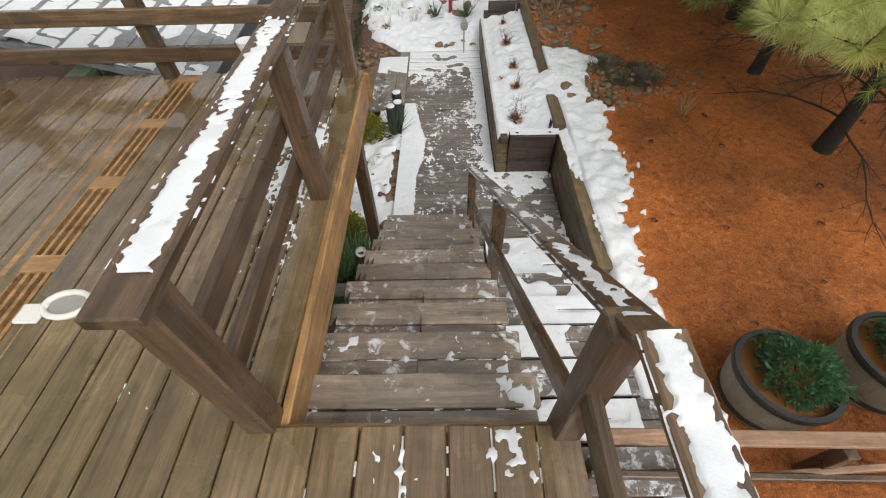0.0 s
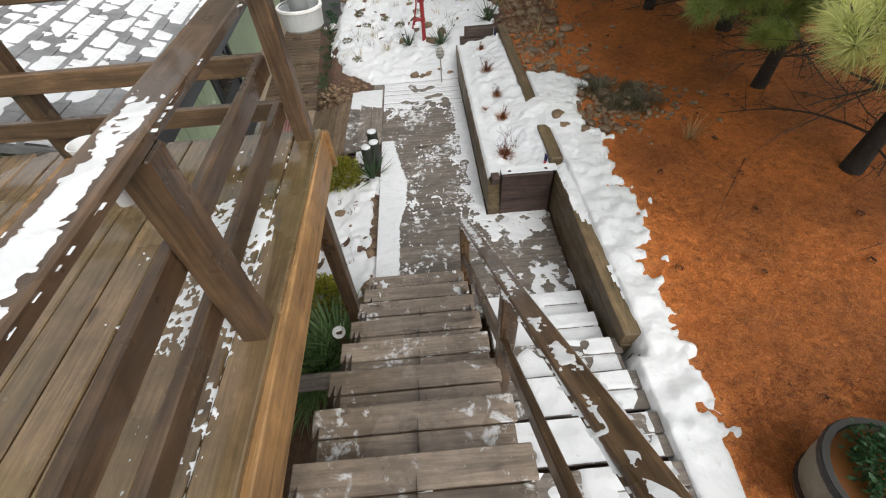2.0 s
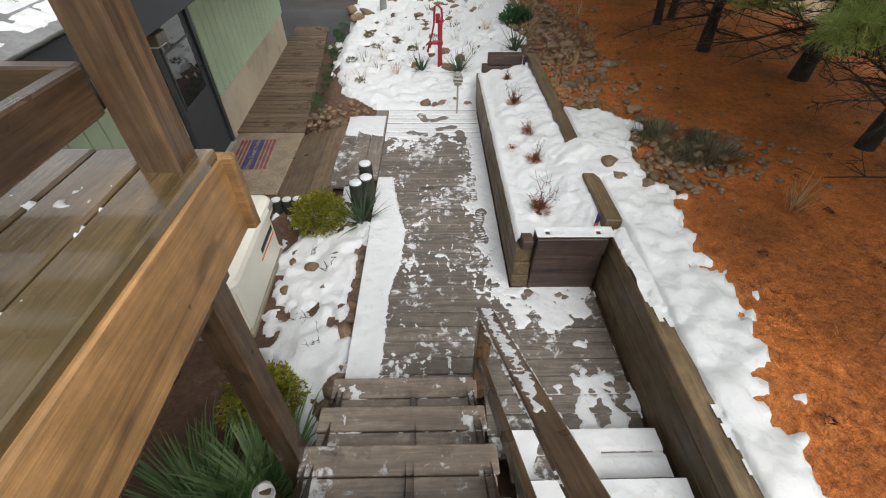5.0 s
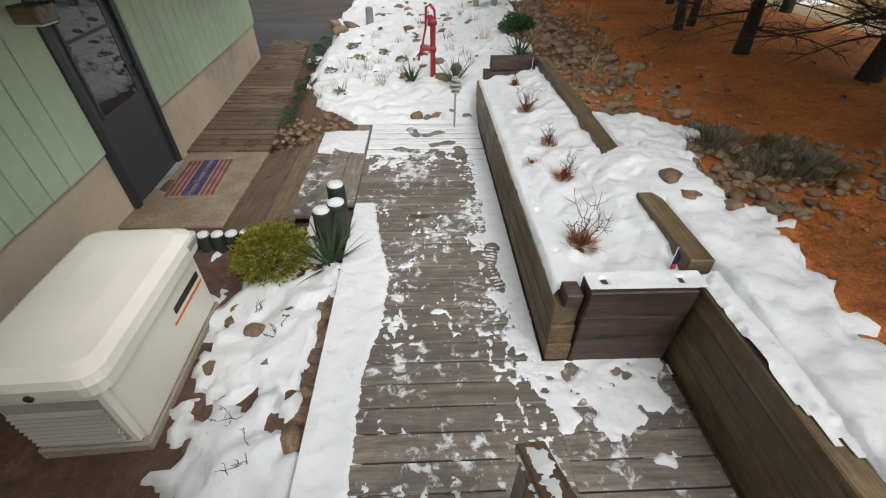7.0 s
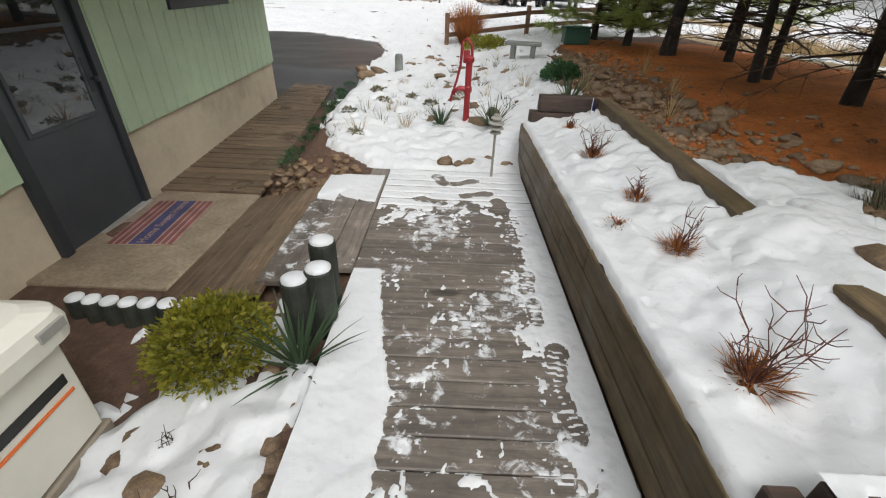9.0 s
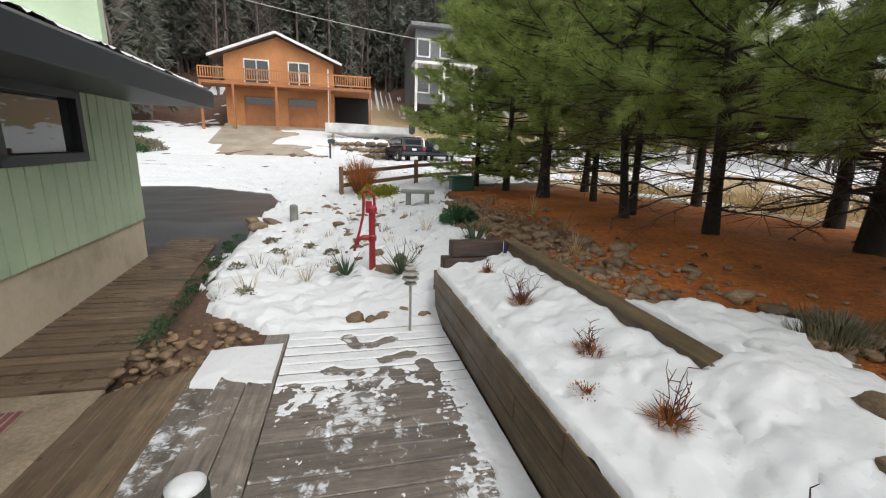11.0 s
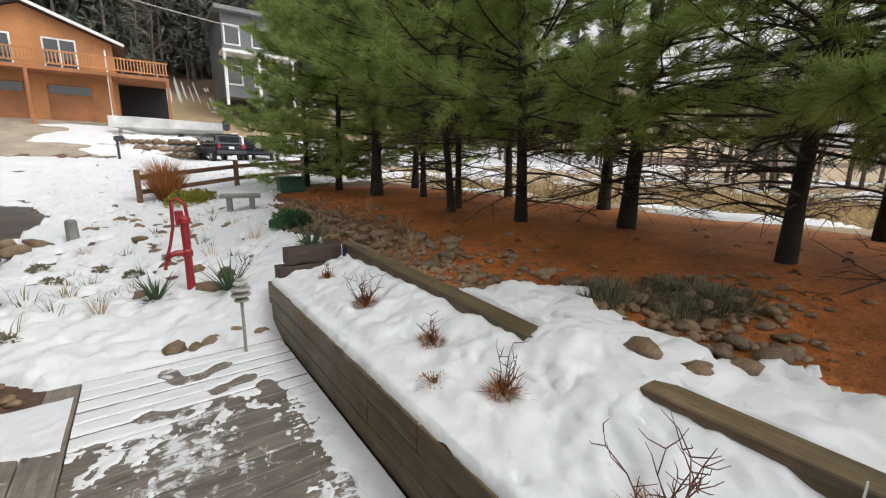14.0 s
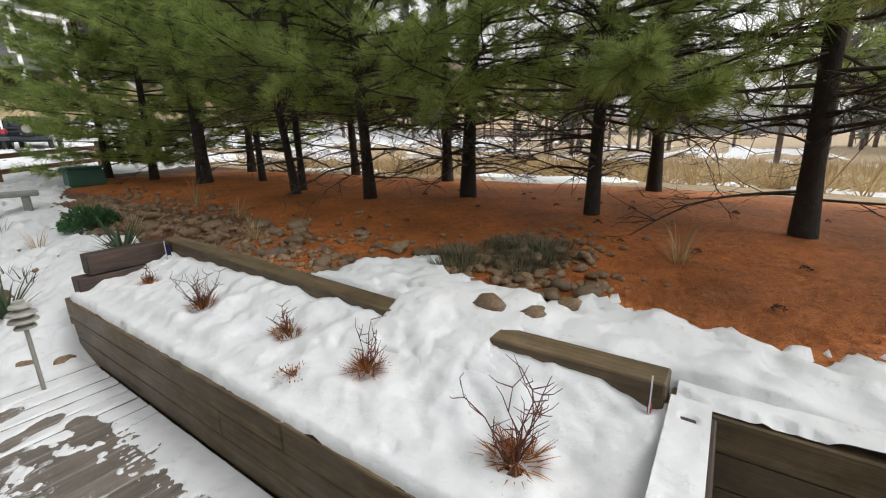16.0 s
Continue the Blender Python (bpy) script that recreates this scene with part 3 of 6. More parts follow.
for i in range(7):
    x = 1.075 + 0.146 * i
    plank("board", (x, -2.0, DECK - 0.018), (x, 2.0, DECK - 0.018), 0.139, 0.036, "deck", deck, variant=i % 5)
# slotted vent boards
vent = bmesh.new()
for side in (-0.385, -0.115):
    span_bm((side - 0.017, -2, DECK - 0.036), (side + 0.017, 4.47, DECK), 0.003, vent)
y = 4.45
while y > -1.5:
    span_bm((-0.366, y - 0.10, DECK - 0.036), (-0.134, y, DECK - 0.001), 0.003, vent)
    for j in range(6):
        x = -0.366 + 0.0464 * j
        span_bm((x - 0.0095, y - 0.56, DECK - 0.032), (x + 0.0095, y - 0.10, DECK - 0.002), 0.002, vent)
    y -= 0.56
part("vent_boards", vent, "rim", deck, "slotted wooden vent boards")
for nm, a, b in (("rim_board", (1.022, 2.0, 2.05), (0.985, 4.5, 2.05)), ("rim_board", (-2, 4.49, 2.05), (1.03, 4.49, 2.05)), ("rim_board", (1.0, 2.0, 2.05), (1.99, 2.0, 2.05))):
    plank(nm, a, b, 0.036, 0.24, "rim", deck)
plank("beam", (0.86, 0.2, 1.86), (0.86, 4.45, 1.86), 0.09, 0.2, "rail", deck)
for x, y in ((0.86, 4.36), (-1.7, 4.3)):
    plank("support_post", (x, y, -0.2), (x, y, 2.0), 0.10, 0.10, "rail", deck)

deck_rail = thing("deck_railing", "dark wooden deck railing with snow on its narrow flat cap", "railing", (0, 0, 0), kind="structure")


def edge_shift(y):
    """The railing runs slightly inwards along the deck."""
    return -0.02 * (y - 2.0)


for y in (2.02, 3.15, 4.40):
    x = 0.968 + edge_shift(y)
    plank("post", (x, y, 1.94), (x, y, 2.945), 0.092, 0.092, "rail", deck_rail)
for x in (-0.37, -1.7):
    plank("post", (x, 4.43, 2.0), (x, 4.43, 2.945), 0.088, 0.088, "rail", deck_rail)
plank("cap", (0.962, 1.94, 2.965), (0.962 + edge_shift(4.5), 4.5, 2.985), 0.122, 0.038, "rail", deck_rail)
plank("cap", (-2.0, 4.43, 2.965), (0.84, 4.43, 2.965), 0.122, 0.038, "rail", deck_rail)
for z in (2.612, 2.376):
    plank("rail", (0.898, 2.0, z), (0.898 + edge_shift(4.36), 4.36, z + 0.012), 0.040, 0.098, "rail", deck_rail)
    plank("rail", (-2.0, 4.362, z + 0.014), (0.86, 4.362, z + 0.014), 0.040, 0.098, "rail", deck_rail)

stairs = thing("staircase", "wet grey-brown wooden stairs with two boards to each tread", "stairs", (0, 0, 0), kind="structure")
for k in range(10):
    z, nose = DECK - STEP * (k + 1), tread_nose(k)
    xl, xr = tread_sides(k)
    plank("tread_board", (xl, nose - 0.072, z - 0.019), (xr, nose - 0.072, z - 0.019), 0.143, 0.038, "tread", stairs, variant=k % 4)
    plank("tread_board", (xl + 0.01, nose - 0.225, z - 0.019), (xr - 0.015, nose - 0.225, z - 0.019), 0.146, 0.038, "tread", stairs, variant=(k + 2) % 4)
for x0, x1 in ((0.99, 0.94), (1.47, 1.42), (1.88, 1.78)):
    bm = bmesh.new()
    prof = [(tread_nose(9) - 0.02, -0.12)]
    for k in range(9, -1, -1):
        prof += [(tread_nose(k) - 0.02, DECK - STEP * (k + 1) - 0.04), (tread_nose(k) - RUN - 0.02, DECK - STEP * (k + 1) - 0.04)]
    prof += [(1.94, 1.75), (tread_nose(9) - 0.45, -0.12)]
    rings = [[bm.verts.new((x0 + (x1 - x0) * (y - 2) / 3 + dx2, y, z)) for y, z in prof] for dx2 in (-0.019, 0.019)]
    n = len(prof)
    bm.faces.new(rings[0]), bm.faces.new(rings[1][::-1])
    for a in range(n):
        bm.faces.new((rings[0][a], rings[1][a], rings[1][(a + 1) % n], rings[0][(a + 1) % n]))
    bmesh.ops.triangulate(bm, faces=[f for f in bm.faces if len(f.verts) > 4])
    part("stringer", bm, "rail", stairs)

hand_rail = thing("stair_handrail", "wooden stair handrail with a wide snowy sloping cap", "railing", (0, 0, 0), kind="structure")
plank("cap", (2.0, 1.93, 2.905), (1.85, 5.10, 0.785), 0.092, 0.038, "rail", hand_rail)
plank("cap", (2.006, -2.0, 2.925), (2.006, 1.945, 2.915), 0.092, 0.038, "rail", hand_rail)
plank("mid_rail", (1.955, 1.98, 2.42), (1.845, 5.0, 0.40), 0.038, 0.09, "rail", hand_rail)
plank("mid_rail", (1.965, -2.0, 2.55), (1.965, 1.98, 2.55), 0.038, 0.09, "rail", hand_rail)
for x, y, z0, z1 in ((1.975, 1.99, 1.9, 2.87), (1.925, 3.46, 0.85, 1.855), (1.855, 5.02, -0.05, 0.82)):
    plank("post", (x, y, z0), (x, y, z1), 0.088, 0.088, "rail", hand_rail)

# ---- walkway ----
walkway = thing("walkway", "grey wooden boardwalk half covered by trodden snow", "walkway", (0, 0, 0), kind="structure")
y, i = 5.0, 0
while y < 9.62:
    plank("board", (0.905, y + 0.07, -0.019), (2.225, y + 0.07, -0.019), 0.137, 0.038, "walk", walkway, variant=i % 5)
    y += 0.1435
    i += 1
y = 4.55
for i in range(10):
    plank("board", (1.9, y + 0.07, -0.025), (2.95, y + 0.07, -0.025), 0.137, 0.038, "walk", walkway, variant=i % 5)
    y += 0.1435
for x, w, y0, y1, z in ((0.81, 0.178, 7.75, 9.62, -0.004), (0.62, 0.186, 7.62, 9.4, -0.01), (0.43, 0.184, 7.6, 9.05, -0.02)):
    plank("board", (x, y0, z - 0.019), (x, y1, z - 0.019), w, 0.038, "walk", walkway)

side_steps = thing("side_steps", "low snowy wooden steps beside the staircase", "steps", (0, 0, 0), kind="structure")
for k, (nose, z) in enumerate(((4.66, 0.14), (4.33, 0.26), (4.0, 0.38), (3.67, 0.46), (3.34, 0.51), (3.01, 0.56), (2.68, 0.6), (2.35, 0.64))):
    xr = 2.93 if k < 2 else 3.0 + 0.03 * (k - 2)
    for dy2 in (0.075, 0.225):
        plank("board", (1.99, nose - dy2, z - 0.019), (xr - (0.03 if dy2 > 0.1 else 0.0), nose - dy2, z - 0.019), 0.14, 0.038, "walk", side_steps, variant=k % 5)
    plank("riser", (1.99, nose - 0.03, z - 0.10), (xr - 0.03, nose - 0.03, z - 0.10), 0.03, 0.12, "darktimber", side_steps)

slab = part("slab", span_bm((-1.28, 7.72, -0.5), (-0.33, 9.28, -0.2), 0.01), "pebble", label="exposed aggregate concrete doorstep slab")
tagged(slab, kind="structure")
ramp_walk = thing("ramp", "wet brown board ramp from the doorstep to the walkway", "ramp", (0, 0, 0), kind="structure")
for i in range(5):
    x = -0.25 + 0.143 * i
    z = -0.185 + 0.035 * i
    plank("board", (x, 7.47 + 0.01 * i, z - 0.019), (x, 9.2, z - 0.019), 0.143, 0.038, "wetwalk", ramp_walk, roll=-13.8, variant=i % 5)
side_walk = thing("side_boardwalk", "wet brown boardwalk along the foundation wall", "boardwalk", (0, 0, 0), kind="structure")
y, i = 9.285, 0
while y < 14.2:
    z = -0.185 + 0.05 * (y - 9.3)
    plank("board", (-1.34 - 0.03 * (y - 9), y + 0.07, z - 0.019), (-0.34 - 0.09 * (y - 9.3), y + 0.07, z - 0.019), 0.137, 0.038, "wetwalk", side_walk, variant=i % 5)
    y += 0.1435
    i += 1


# snow on the boards: boot prints squeeze the slush into broken rims
FEET = [(1.42, 9.35, 20), (1.65, 9.3, -60), (1.75, 9.02, -70), (1.35, 8.85, 70), (1.6, 8.75, -40), (1.95, 8.8, 10), (1.75, 8.5, 30), (1.5, 8.45, 80)]
RIM_FEET = []
foot_rng = random.Random(17)
for side in (0, 1, 2):
    fy = 5.1 + 0.12 * side
    while fy < 8.45:
        RIM_FEET.append(((1.42, 1.68, 1.99)[side] + foot_rng.uniform(-0.07, 0.07), fy, foot_rng.uniform(-16, 16), foot_rng.uniform(0.85, 1.1)))
        fy += foot_rng.uniform(0.27, 0.42)


def foot_distance(x, y, fx, fy, a):
    c, s = math.cos(radians(a)), math.sin(radians(a))
    u, w = (x - fx) * c + (y - fy) * s, -(x - fx) * s + (y - fy) * c
    waist = 0.056 - 0.012 * math.cos(w * 24) + 0.008 * step(-0.05, 0.1, w)
    return math.hypot(u / waist, w / 0.148), w


def walk_snow(x, y):
    fine = fbm(x, y, 26.0, 3, 7.0)
    n = 0.6 * fbm(x, y * 0.8, 8.0, 3, 31.0) + 0.3 * fine
    left = -0.6
    if y < 7.75:
        edge = along(y, [(5.0, 1.15), (5.4, 1.175), (5.95, 1.175), (6.3, 1.26), (6.8, 1.28), (7.1, 1.2), (7.5, 1.13), (7.75, 1.1)])
        left = (edge - x) * 6 + 0.10 * fine
    right = -0.6
    if y > 5.9:
        right = (x - along(y, [(5.9, 2.12), (6.4, 1.96), (7.6, 1.93), (8.2, 2.0), (9.0, 1.9)])) * 2.6 + 0.55 * n + 0.12 * fine
    far = (y - 8.72 + 0.25 * fbm(x, y, 1.7, 2, 5.0)) * 2.4
    mid = -0.55 + 0.55 * step(7.9, 8.6, y)
    v = max(min(left, 0.6), min(right, 0.5), min(far, 0.55) + 0.3 * n, mid + 0.8 * n)
    rim, inside = -1.0, 0.0
    if y < 8.6:
        for fx, fy, a, size in RIM_FEET:
            if abs(x - fx) < 0.13 and abs(y - fy) < 0.26:
                d, w = foot_distance(x, y, fx, fy, a)
                d /= size
                rim = max(rim, 0.24 - abs(d - 1.12) * 1.5)
                if d < 1.0:
                    inside = max(inside, 1.0 - d)
                    if v > 0:
                        v = min(v, -0.10 + 0.25 * math.sin(w * 170) * step(0.0, 0.3, 1.0 - d) + 0.2 * fine)
        patchy = fbm(x, y, 3.1, 2, 48.0)
        v = max(v, rim + 0.6 * fine + 0.7 * patchy - 0.34, -0.52 + 0.8 * patchy + 0.5 * fine if inside == 0 else -0.3)
    if y > 8.6:
        gap = ((y - 5.0) % 0.1435) / 0.1435
        v = min(v, -0.3) if min(gap, 1 - gap) < 0.09 else v
    for fx, fy, a in FEET:
        if abs(x - fx) < 0.26 and abs(y - fy) < 0.26:
            d, w = foot_distance(x, y, fx, fy, a)
            if d < 1.25:
                v = min(v, (d - 1.0) * 0.7 - 0.05 + 0.1 * fine)
    return v


def landing_snow(x, y):
    low = along(x, [(2.0, 6.0), (2.1, 5.88), (2.25, 5.66), (2.6, 5.58), (2.75, 5.5), (2.84, 5.7), (2.92, 6.0)])
    v = min((y - low) * 2.2, 0.22) + 0.6 * fbm(x, y, 6.0, 3, 44.0) + 0.16 * fbm(x, y, 22.0, 2, 45.0)
    near = 0.28 - math.hypot((x - 2.72) / 0.9, y - 4.92) * 1.4 + 0.5 * fbm(x, y, 8.0, 3, 46.0)
    return max(v, near)


snow_patch("walkway_snow", 0.912, 2.215, 5.05, 8.6, lambda x, y: 0.0, walk_snow, 0.0115, 0.009)
snow_patch("walkway_snow", 0.912, 2.215, 8.6, 9.61, lambda x, y: 0.0, walk_snow, 0.0098, 0.011)
snow_patch("landing_snow", 2.0, 2.97, 4.7, 5.98, lambda x, y: -0.006, landing_snow, 0.014, 0.013)
snow_patch("strip_snow", 0.36, 0.88, 8.1, 9.4, lambda x, y: -0.012, lambda x, y: min((y - 8.75 + 0.3 * fbm(x, y, 2, 2, 4.0)) * 2, 0.4) + 0.3 * fbm(x, y, 4, 2, 3.0) - 0.15, 0.02, 0.018)
for k, (nose, z) in enumerate(((4.66, 0.14), (4.33, 0.26), (4.0, 0.38), (3.67, 0.46), (3.34, 0.51), (3.01, 0.56), (2.68, 0.6))):
    snow_patch("step_snow", 2.0, 2.93, nose - 0.29, nose - 0.005, lambda x, y, z=z: z, lambda x, y, k=k, nose=nose: 0.12 + 0.25 * step(2.25, 2.6, x) + 0.8 * fbm(x, y, 3.5, 2, 50.0 + k) - (0.8 if abs(y - nose + 0.15) < 0.012 and x > 2.55 else 0), 0.02, 0.012)


def rail_snow(x, y):
    off = abs(x - 0.960 - edge_shift(y) + 0.006 * fbm(2, y, 6.0, 2, 64.0))
    fine = fbm(x, y, 45.0, 3, 60.0)
    band = (0.040 + 0.014 * fbm(0, y, 5.0, 3, 61.0) - off) * 11
    return min(band, 0.2 + 0.7 * fbm(0.5 * x, y, 3.2, 2, 63.0) - 0.55 * step(3.1, 3.6, y) + 0.25 * fbm(x, y, 16.0, 2, 65.0)) + 0.22 * fine


snow_patch("cap_snow", 0.84, 1.04, 2.05, 4.48, lambda x, y: 2.9845 + 0.0078 * (y - 1.94), rail_snow, 0.0068, 0.003)


def cap_z(x, y):
    return 2.925 - (y - 1.93) * 0.6688 if y > 1.95 else 2.9365


def handrail_snow(x, y):
    centre = 2.006 if y < 1.95 else 2.0 - 0.0473 * (y - 1.93)
    fine = fbm(x, y, 45.0, 3, 70.0)
    band = (0.033 + 0.014 * fbm(0, y, 6.0, 3, 77.0) - abs(x - centre - 0.008 * fbm(3, y, 5.0, 2, 7.0))) * 12
    cover = 0.40 + 0.7 * fbm(x, y, 3.4, 3, 71.0) - 0.35 * step(2.8, 3.2, y) + 0.3 * step(3.9, 4.4, y)
    return min(band, cover) + 0.22 * fine


snow_patch("handrail_snow", 1.955, 2.055, 0.6, 1.935, cap_z, handrail_snow, 0.0068, 0.004)
snow_patch("handrail_snow", 1.79, 2.05, 2.0, 5.08, cap_z, handrail_snow, 0.0068, 0.004)
for k in range(10):
    xl, xr = tread_sides(k)
    amount = (0.02, 0.05, -0.2, -0.3, -0.36, -0.36, -0.34, -0.25, -0.1, 0.0)[k]
    snow_patch("tread_snow", xl + 0.01, xr - 0.02, tread_nose(k) - 0.288, tread_nose(k) - 0.006, lambda x, y, k=k: DECK - STEP * (k + 1), lambda x, y, k=k, a=amount, xr=xr: a - 0.40 + 0.6 * fbm(x, y, 9.0, 3, 80.0 + 3 * k) + 0.35 * fbm(x, y, 34.0, 2, 81.0 + k) + 0.3 * step(xr - 0.25, xr - 0.1, x) + (0.2 * step(1.25, 1.0, x) if k > 7 or k < 2 else 0), 0.011, 0.004)


def deck_slush(x, y):
    patch = 0.5 * step(2.9, 3.3, y) * step(4.1, 3.7, y) * step(0.45, 0.62, x) + 0.25 * step(0.25, 0.08, abs(x - 0.72)) + 0.5 * fbm(x, y, 2.6, 2, 92.0)
    return -0.72 + 0.65 * fbm(x, y * 0.7, 48.0, 2, 91.0) + 0.3 * fbm(x, y, 11.0, 2, 93.0) + patch


snow_patch("deck_snow", 0.36, 0.90, 2.0, 4.3, lambda x, y: DECK, deck_slush, 0.0075, 0.003, label="broken frozen slush on the deck boards")
snow_patch("deck_snow", 1.05, 1.92, 1.3, 1.99, lambda x, y: DECK, lambda x, y: -0.36 + 0.5 * fbm(x, y, 4.0, 2, 99.0) + 0.55 * fbm(x, y, 22.0, 3, 98.0), 0.011, 0.004)

# ---- planter and retaining wall of landscape timbers ----
planter = thing("timber_planter", "raised bed of weathered landscape timbers filled with snow", "planter", (0, 0, 0))
for c in range(3):
    z = 0.07 + 0.142 * c
    if c == 0:
        plank("timber", (2.30, 5.99, z), (2.30, 9.98, z), 0.14, 0.139, "timber", planter, variant=c)
    else:
        cut = 7.9 if c == 1 else 7.4
        plank("timber", (2.30, 5.985 + 0.02 * c, z), (2.30, cut, z), 0.14, 0.139, "timber", planter, variant=c)
        plank("timber", (2.30, cut + 0.006, z), (2.30, 9.98, z), 0.14, 0.139, "timber", planter, variant=c + 1)
for c in range(3):
    z = 0.094 + 0.19 * c
    plank("timber", (2.375, 6.05 - 0.006 * c, z), (2.945, 6.05 - 0.006 * c, z), 0.14, 0.187, "darktimber", planter, variant=c)
plank("timber", (2.27, 6.06, 0.475), (2.36, 6.06, 0.475), 0.12, 0.09, "darktimber", planter)
for c in range(5):
    z = 0.0 + 0.142 * c
    if c < 5:
        plank("timber", (3.02, 6.13, z), (3.02, 6.84, z), 0.14, 0.139, "timber", planter, variant=c)
        plank("timber", (3.02, 7.36 + 0.15 * (c % 2), z - 0.005), (3.02, 9.98, z + 0.08), 0.14, 0.139, "timber", planter, variant=c + 1)
plank("timber", (2.30, 9.93, 0.497), (2.945, 9.93, 0.497), 0.14, 0.139, "darktimber", planter, variant=1)
plank("timber", (2.38, 9.93, 0.648), (2.945, 9.93, 0.648), 0.14, 0.15, "darktimber", planter, variant=2)
part("soil", span_bm((2.375, 6.125, 0.02), (2.945, 9.855, 0.40)), "soil", planter)
wall_back = thing("retaining_wall", "low retaining wall of stained brown landscape timbers", "wall", (0, 0, 0), kind="structure")
for c in range(4):
    z = 0.04 + 0.142 * c
    plank("timber", (3.05, 3.90 + 0.01 * (c % 2), z + 0.015), (3.05, 6.12, z + 0.02), 0.14, 0.139, "timber", wall_back, variant=c + 2)


def bed_z(x, y):
    return along(y, [(6.1, 0.42), (7, 0.46), (9.9, 0.47)]) + 0.10 * step(2.5, 2.95, x) + 0.024 * fbm(x, y, 3.2, 3, 12.0) + 0.012 * abs(fbm(x, y, 8.0, 2, 15.0)) + 0.007 * fbm(x, y, 19.0, 2, 16.0)


def planter_base(x, y):
    w = step(2.335, 2.46, x)
    return 0.432 * (1 - w) + (bed_z(x, y) + 0.025 * fbm(x, y, 6.0, 2, 14.0)) * w


def planter_mask(x, y):
    v = min((x - 2.245 - 0.014 * fbm(0, y, 7.0, 3, 1.0)) * 7, 0.6)
    for sx2, sy2, r in ((2.51, 6.51, 0.07), (2.60, 7.27, 0.04), (2.64, 7.89, 0.05), (2.60, 8.70, 0.08), (2.62, 9.50, 0.05), (2.34, 6.45, 0.012), (2.33, 6.9, 0.012), (2.34, 7.6, 0.014), (2.335, 8.4, 0.012)):
        d = math.hypot(x - sx2, y - sy2)
        if d < r * 1.6:
            v = min(v, (d - r) * 6)
    return v


snow_patch("planter_snow", 2.24, 2.985, 6.11, 9.9, planter_base, planter_mask, 0.02, 0.035, label="lumpy wet snow filling the timber bed", sink=0.02)


def spill_z(x, y):
    """Snow heaped over the timbers' ends and down to the ground behind them."""
    side = step(2.8, 3.4, x)
    heap = 0.06 * math.exp(-((x - 3.02) / 0.2) ** 2 - ((y - 7.3) / 0.22) ** 2)
    return planter_base(min(x, 2.95), y) * (1 - side) + (ground_z(max(x, 3.2), y) + 0.06) * side + heap + 0.02 * fbm(x, y, 5.0, 2, 3.0) + 0.01 * fbm(x, y, 16.0, 2, 4.0)


def spill_mask(x, y):
    return min((x - 2.72) * 2, (3.52 - x) * 2, (y - 6.76) * 3, (7.52 - y) * 2, 0.4) + 0.25 * fbm(x, y, 6.0, 3, 8.0)


snow_patch("planter_snow", 2.70, 3.55, 6.70, 7.85, spill_z, spill_mask, 0.018, 0.035, label="snow spilling over a gap in the timbers", sink=0.05)
snow_patch("cap_snow", 2.375, 3.0, 5.985, 6.115, lambda x, y: 0.567, lambda x, y: 0.4 - 0.9 * step(0.03, 0.015, math.hypot(x - 2.47, y - 6.05)) - 0.9 * step(0.03, 0.015, math.hypot(x - 2.88, y - 6.05)), 0.012, 0.014, label="thin snow on a planter timber")
snow_patch("cap_snow", 2.99, 3.115, 3.98, 6.10, lambda x, y: 0.575, lambda x, y: 0.6 * step(4.9, 5.6, y) - 0.45 + (x - 3.05) * 4 + 0.35 * fbm(x, y, 5, 3, 18.0) + 0.15 * fbm(x, y, 24, 2, 19.0), 0.015, 0.012, label="thin snow on the retaining wall")

# ---- green building ----
BA = 1.8
shop = thing("green_building", "low green building of vertical boards on a painted block base", "building", (-1.20, 6.4, 0))
shop.matrix_world = pose(-1.20, 6.4, 0, 2.0, 0, BA)
LEN = 6.45


def on_shop(y):
    """Local length along the wall for a place y."""
    return (y - 6.4)


D0, D1, DT = on_shop(8.04), on_shop(9.03), 1.76
W0, W1, WB, WT = on_shop(10.28), on_shop(11.52), 1.24, 1.88
walls = bmesh.new()
for y0, y1, z0, z1 in ((-3.6, D0, 0.33, 2.2), (D0, D1, DT, 2.2), (D1, W0, 0.33, 2.2), (W0, W1, 0.33, WB), (W0, W1, WT, 2.2), (W1, LEN, 0.33, 2.2)):
    span_bm((-0.15, y0, z0), (0.0, y1, z1), 0, walls)
span_bm((-6.0, LEN - 0.15, 0.33), (-0.15, LEN, 3.4), 0, walls)
part("siding", walls, "siding", shop, "sage green vertical board siding")
base = bmesh.new()
for y0, y1, zt in ((-3.6, D0, 0.33), (D1, LEN - 0.02, 0.33)):
    span_bm((-0.2, y0, -0.6), (-0.025, y1, zt), 0.004, base)
span_bm((-6.0, LEN - 0.2, -0.6), (-0.2, LEN - 0.025, 0.33), 0, base)
part("block_base", base, "block", shop, "tan painted block foundation")
siding_board = box_bm((0.016, 0.189, 1.0), bevel=0.004)
bme = bpy.data.meshes.new("siding_board")
siding_board.to_mesh(bme), siding_board.free()
bme.materials.append(M["siding"])
y = -3.5
while y < LEN - 0.1:
    spans = [(0.325, 2.18)]
    if D0 - 0.16 < y < D1 + 0.16:
        spans = [(DT + 0.04, 2.18)]
    if W0 - 0.14 < y < W1 + 0.14:
        spans = [(0.325, WB - 0.05), (WT + 0.05, 2.18)]
    for z0, z1 in spans:
        ob = part("siding_board", bme, "siding", shop)
        ob.matrix_basis = pose(0.008, y, (z0 + z1) / 2) @ Matrix.Diagonal((1, 1, z1 - z0, 1))
    y += 0.203
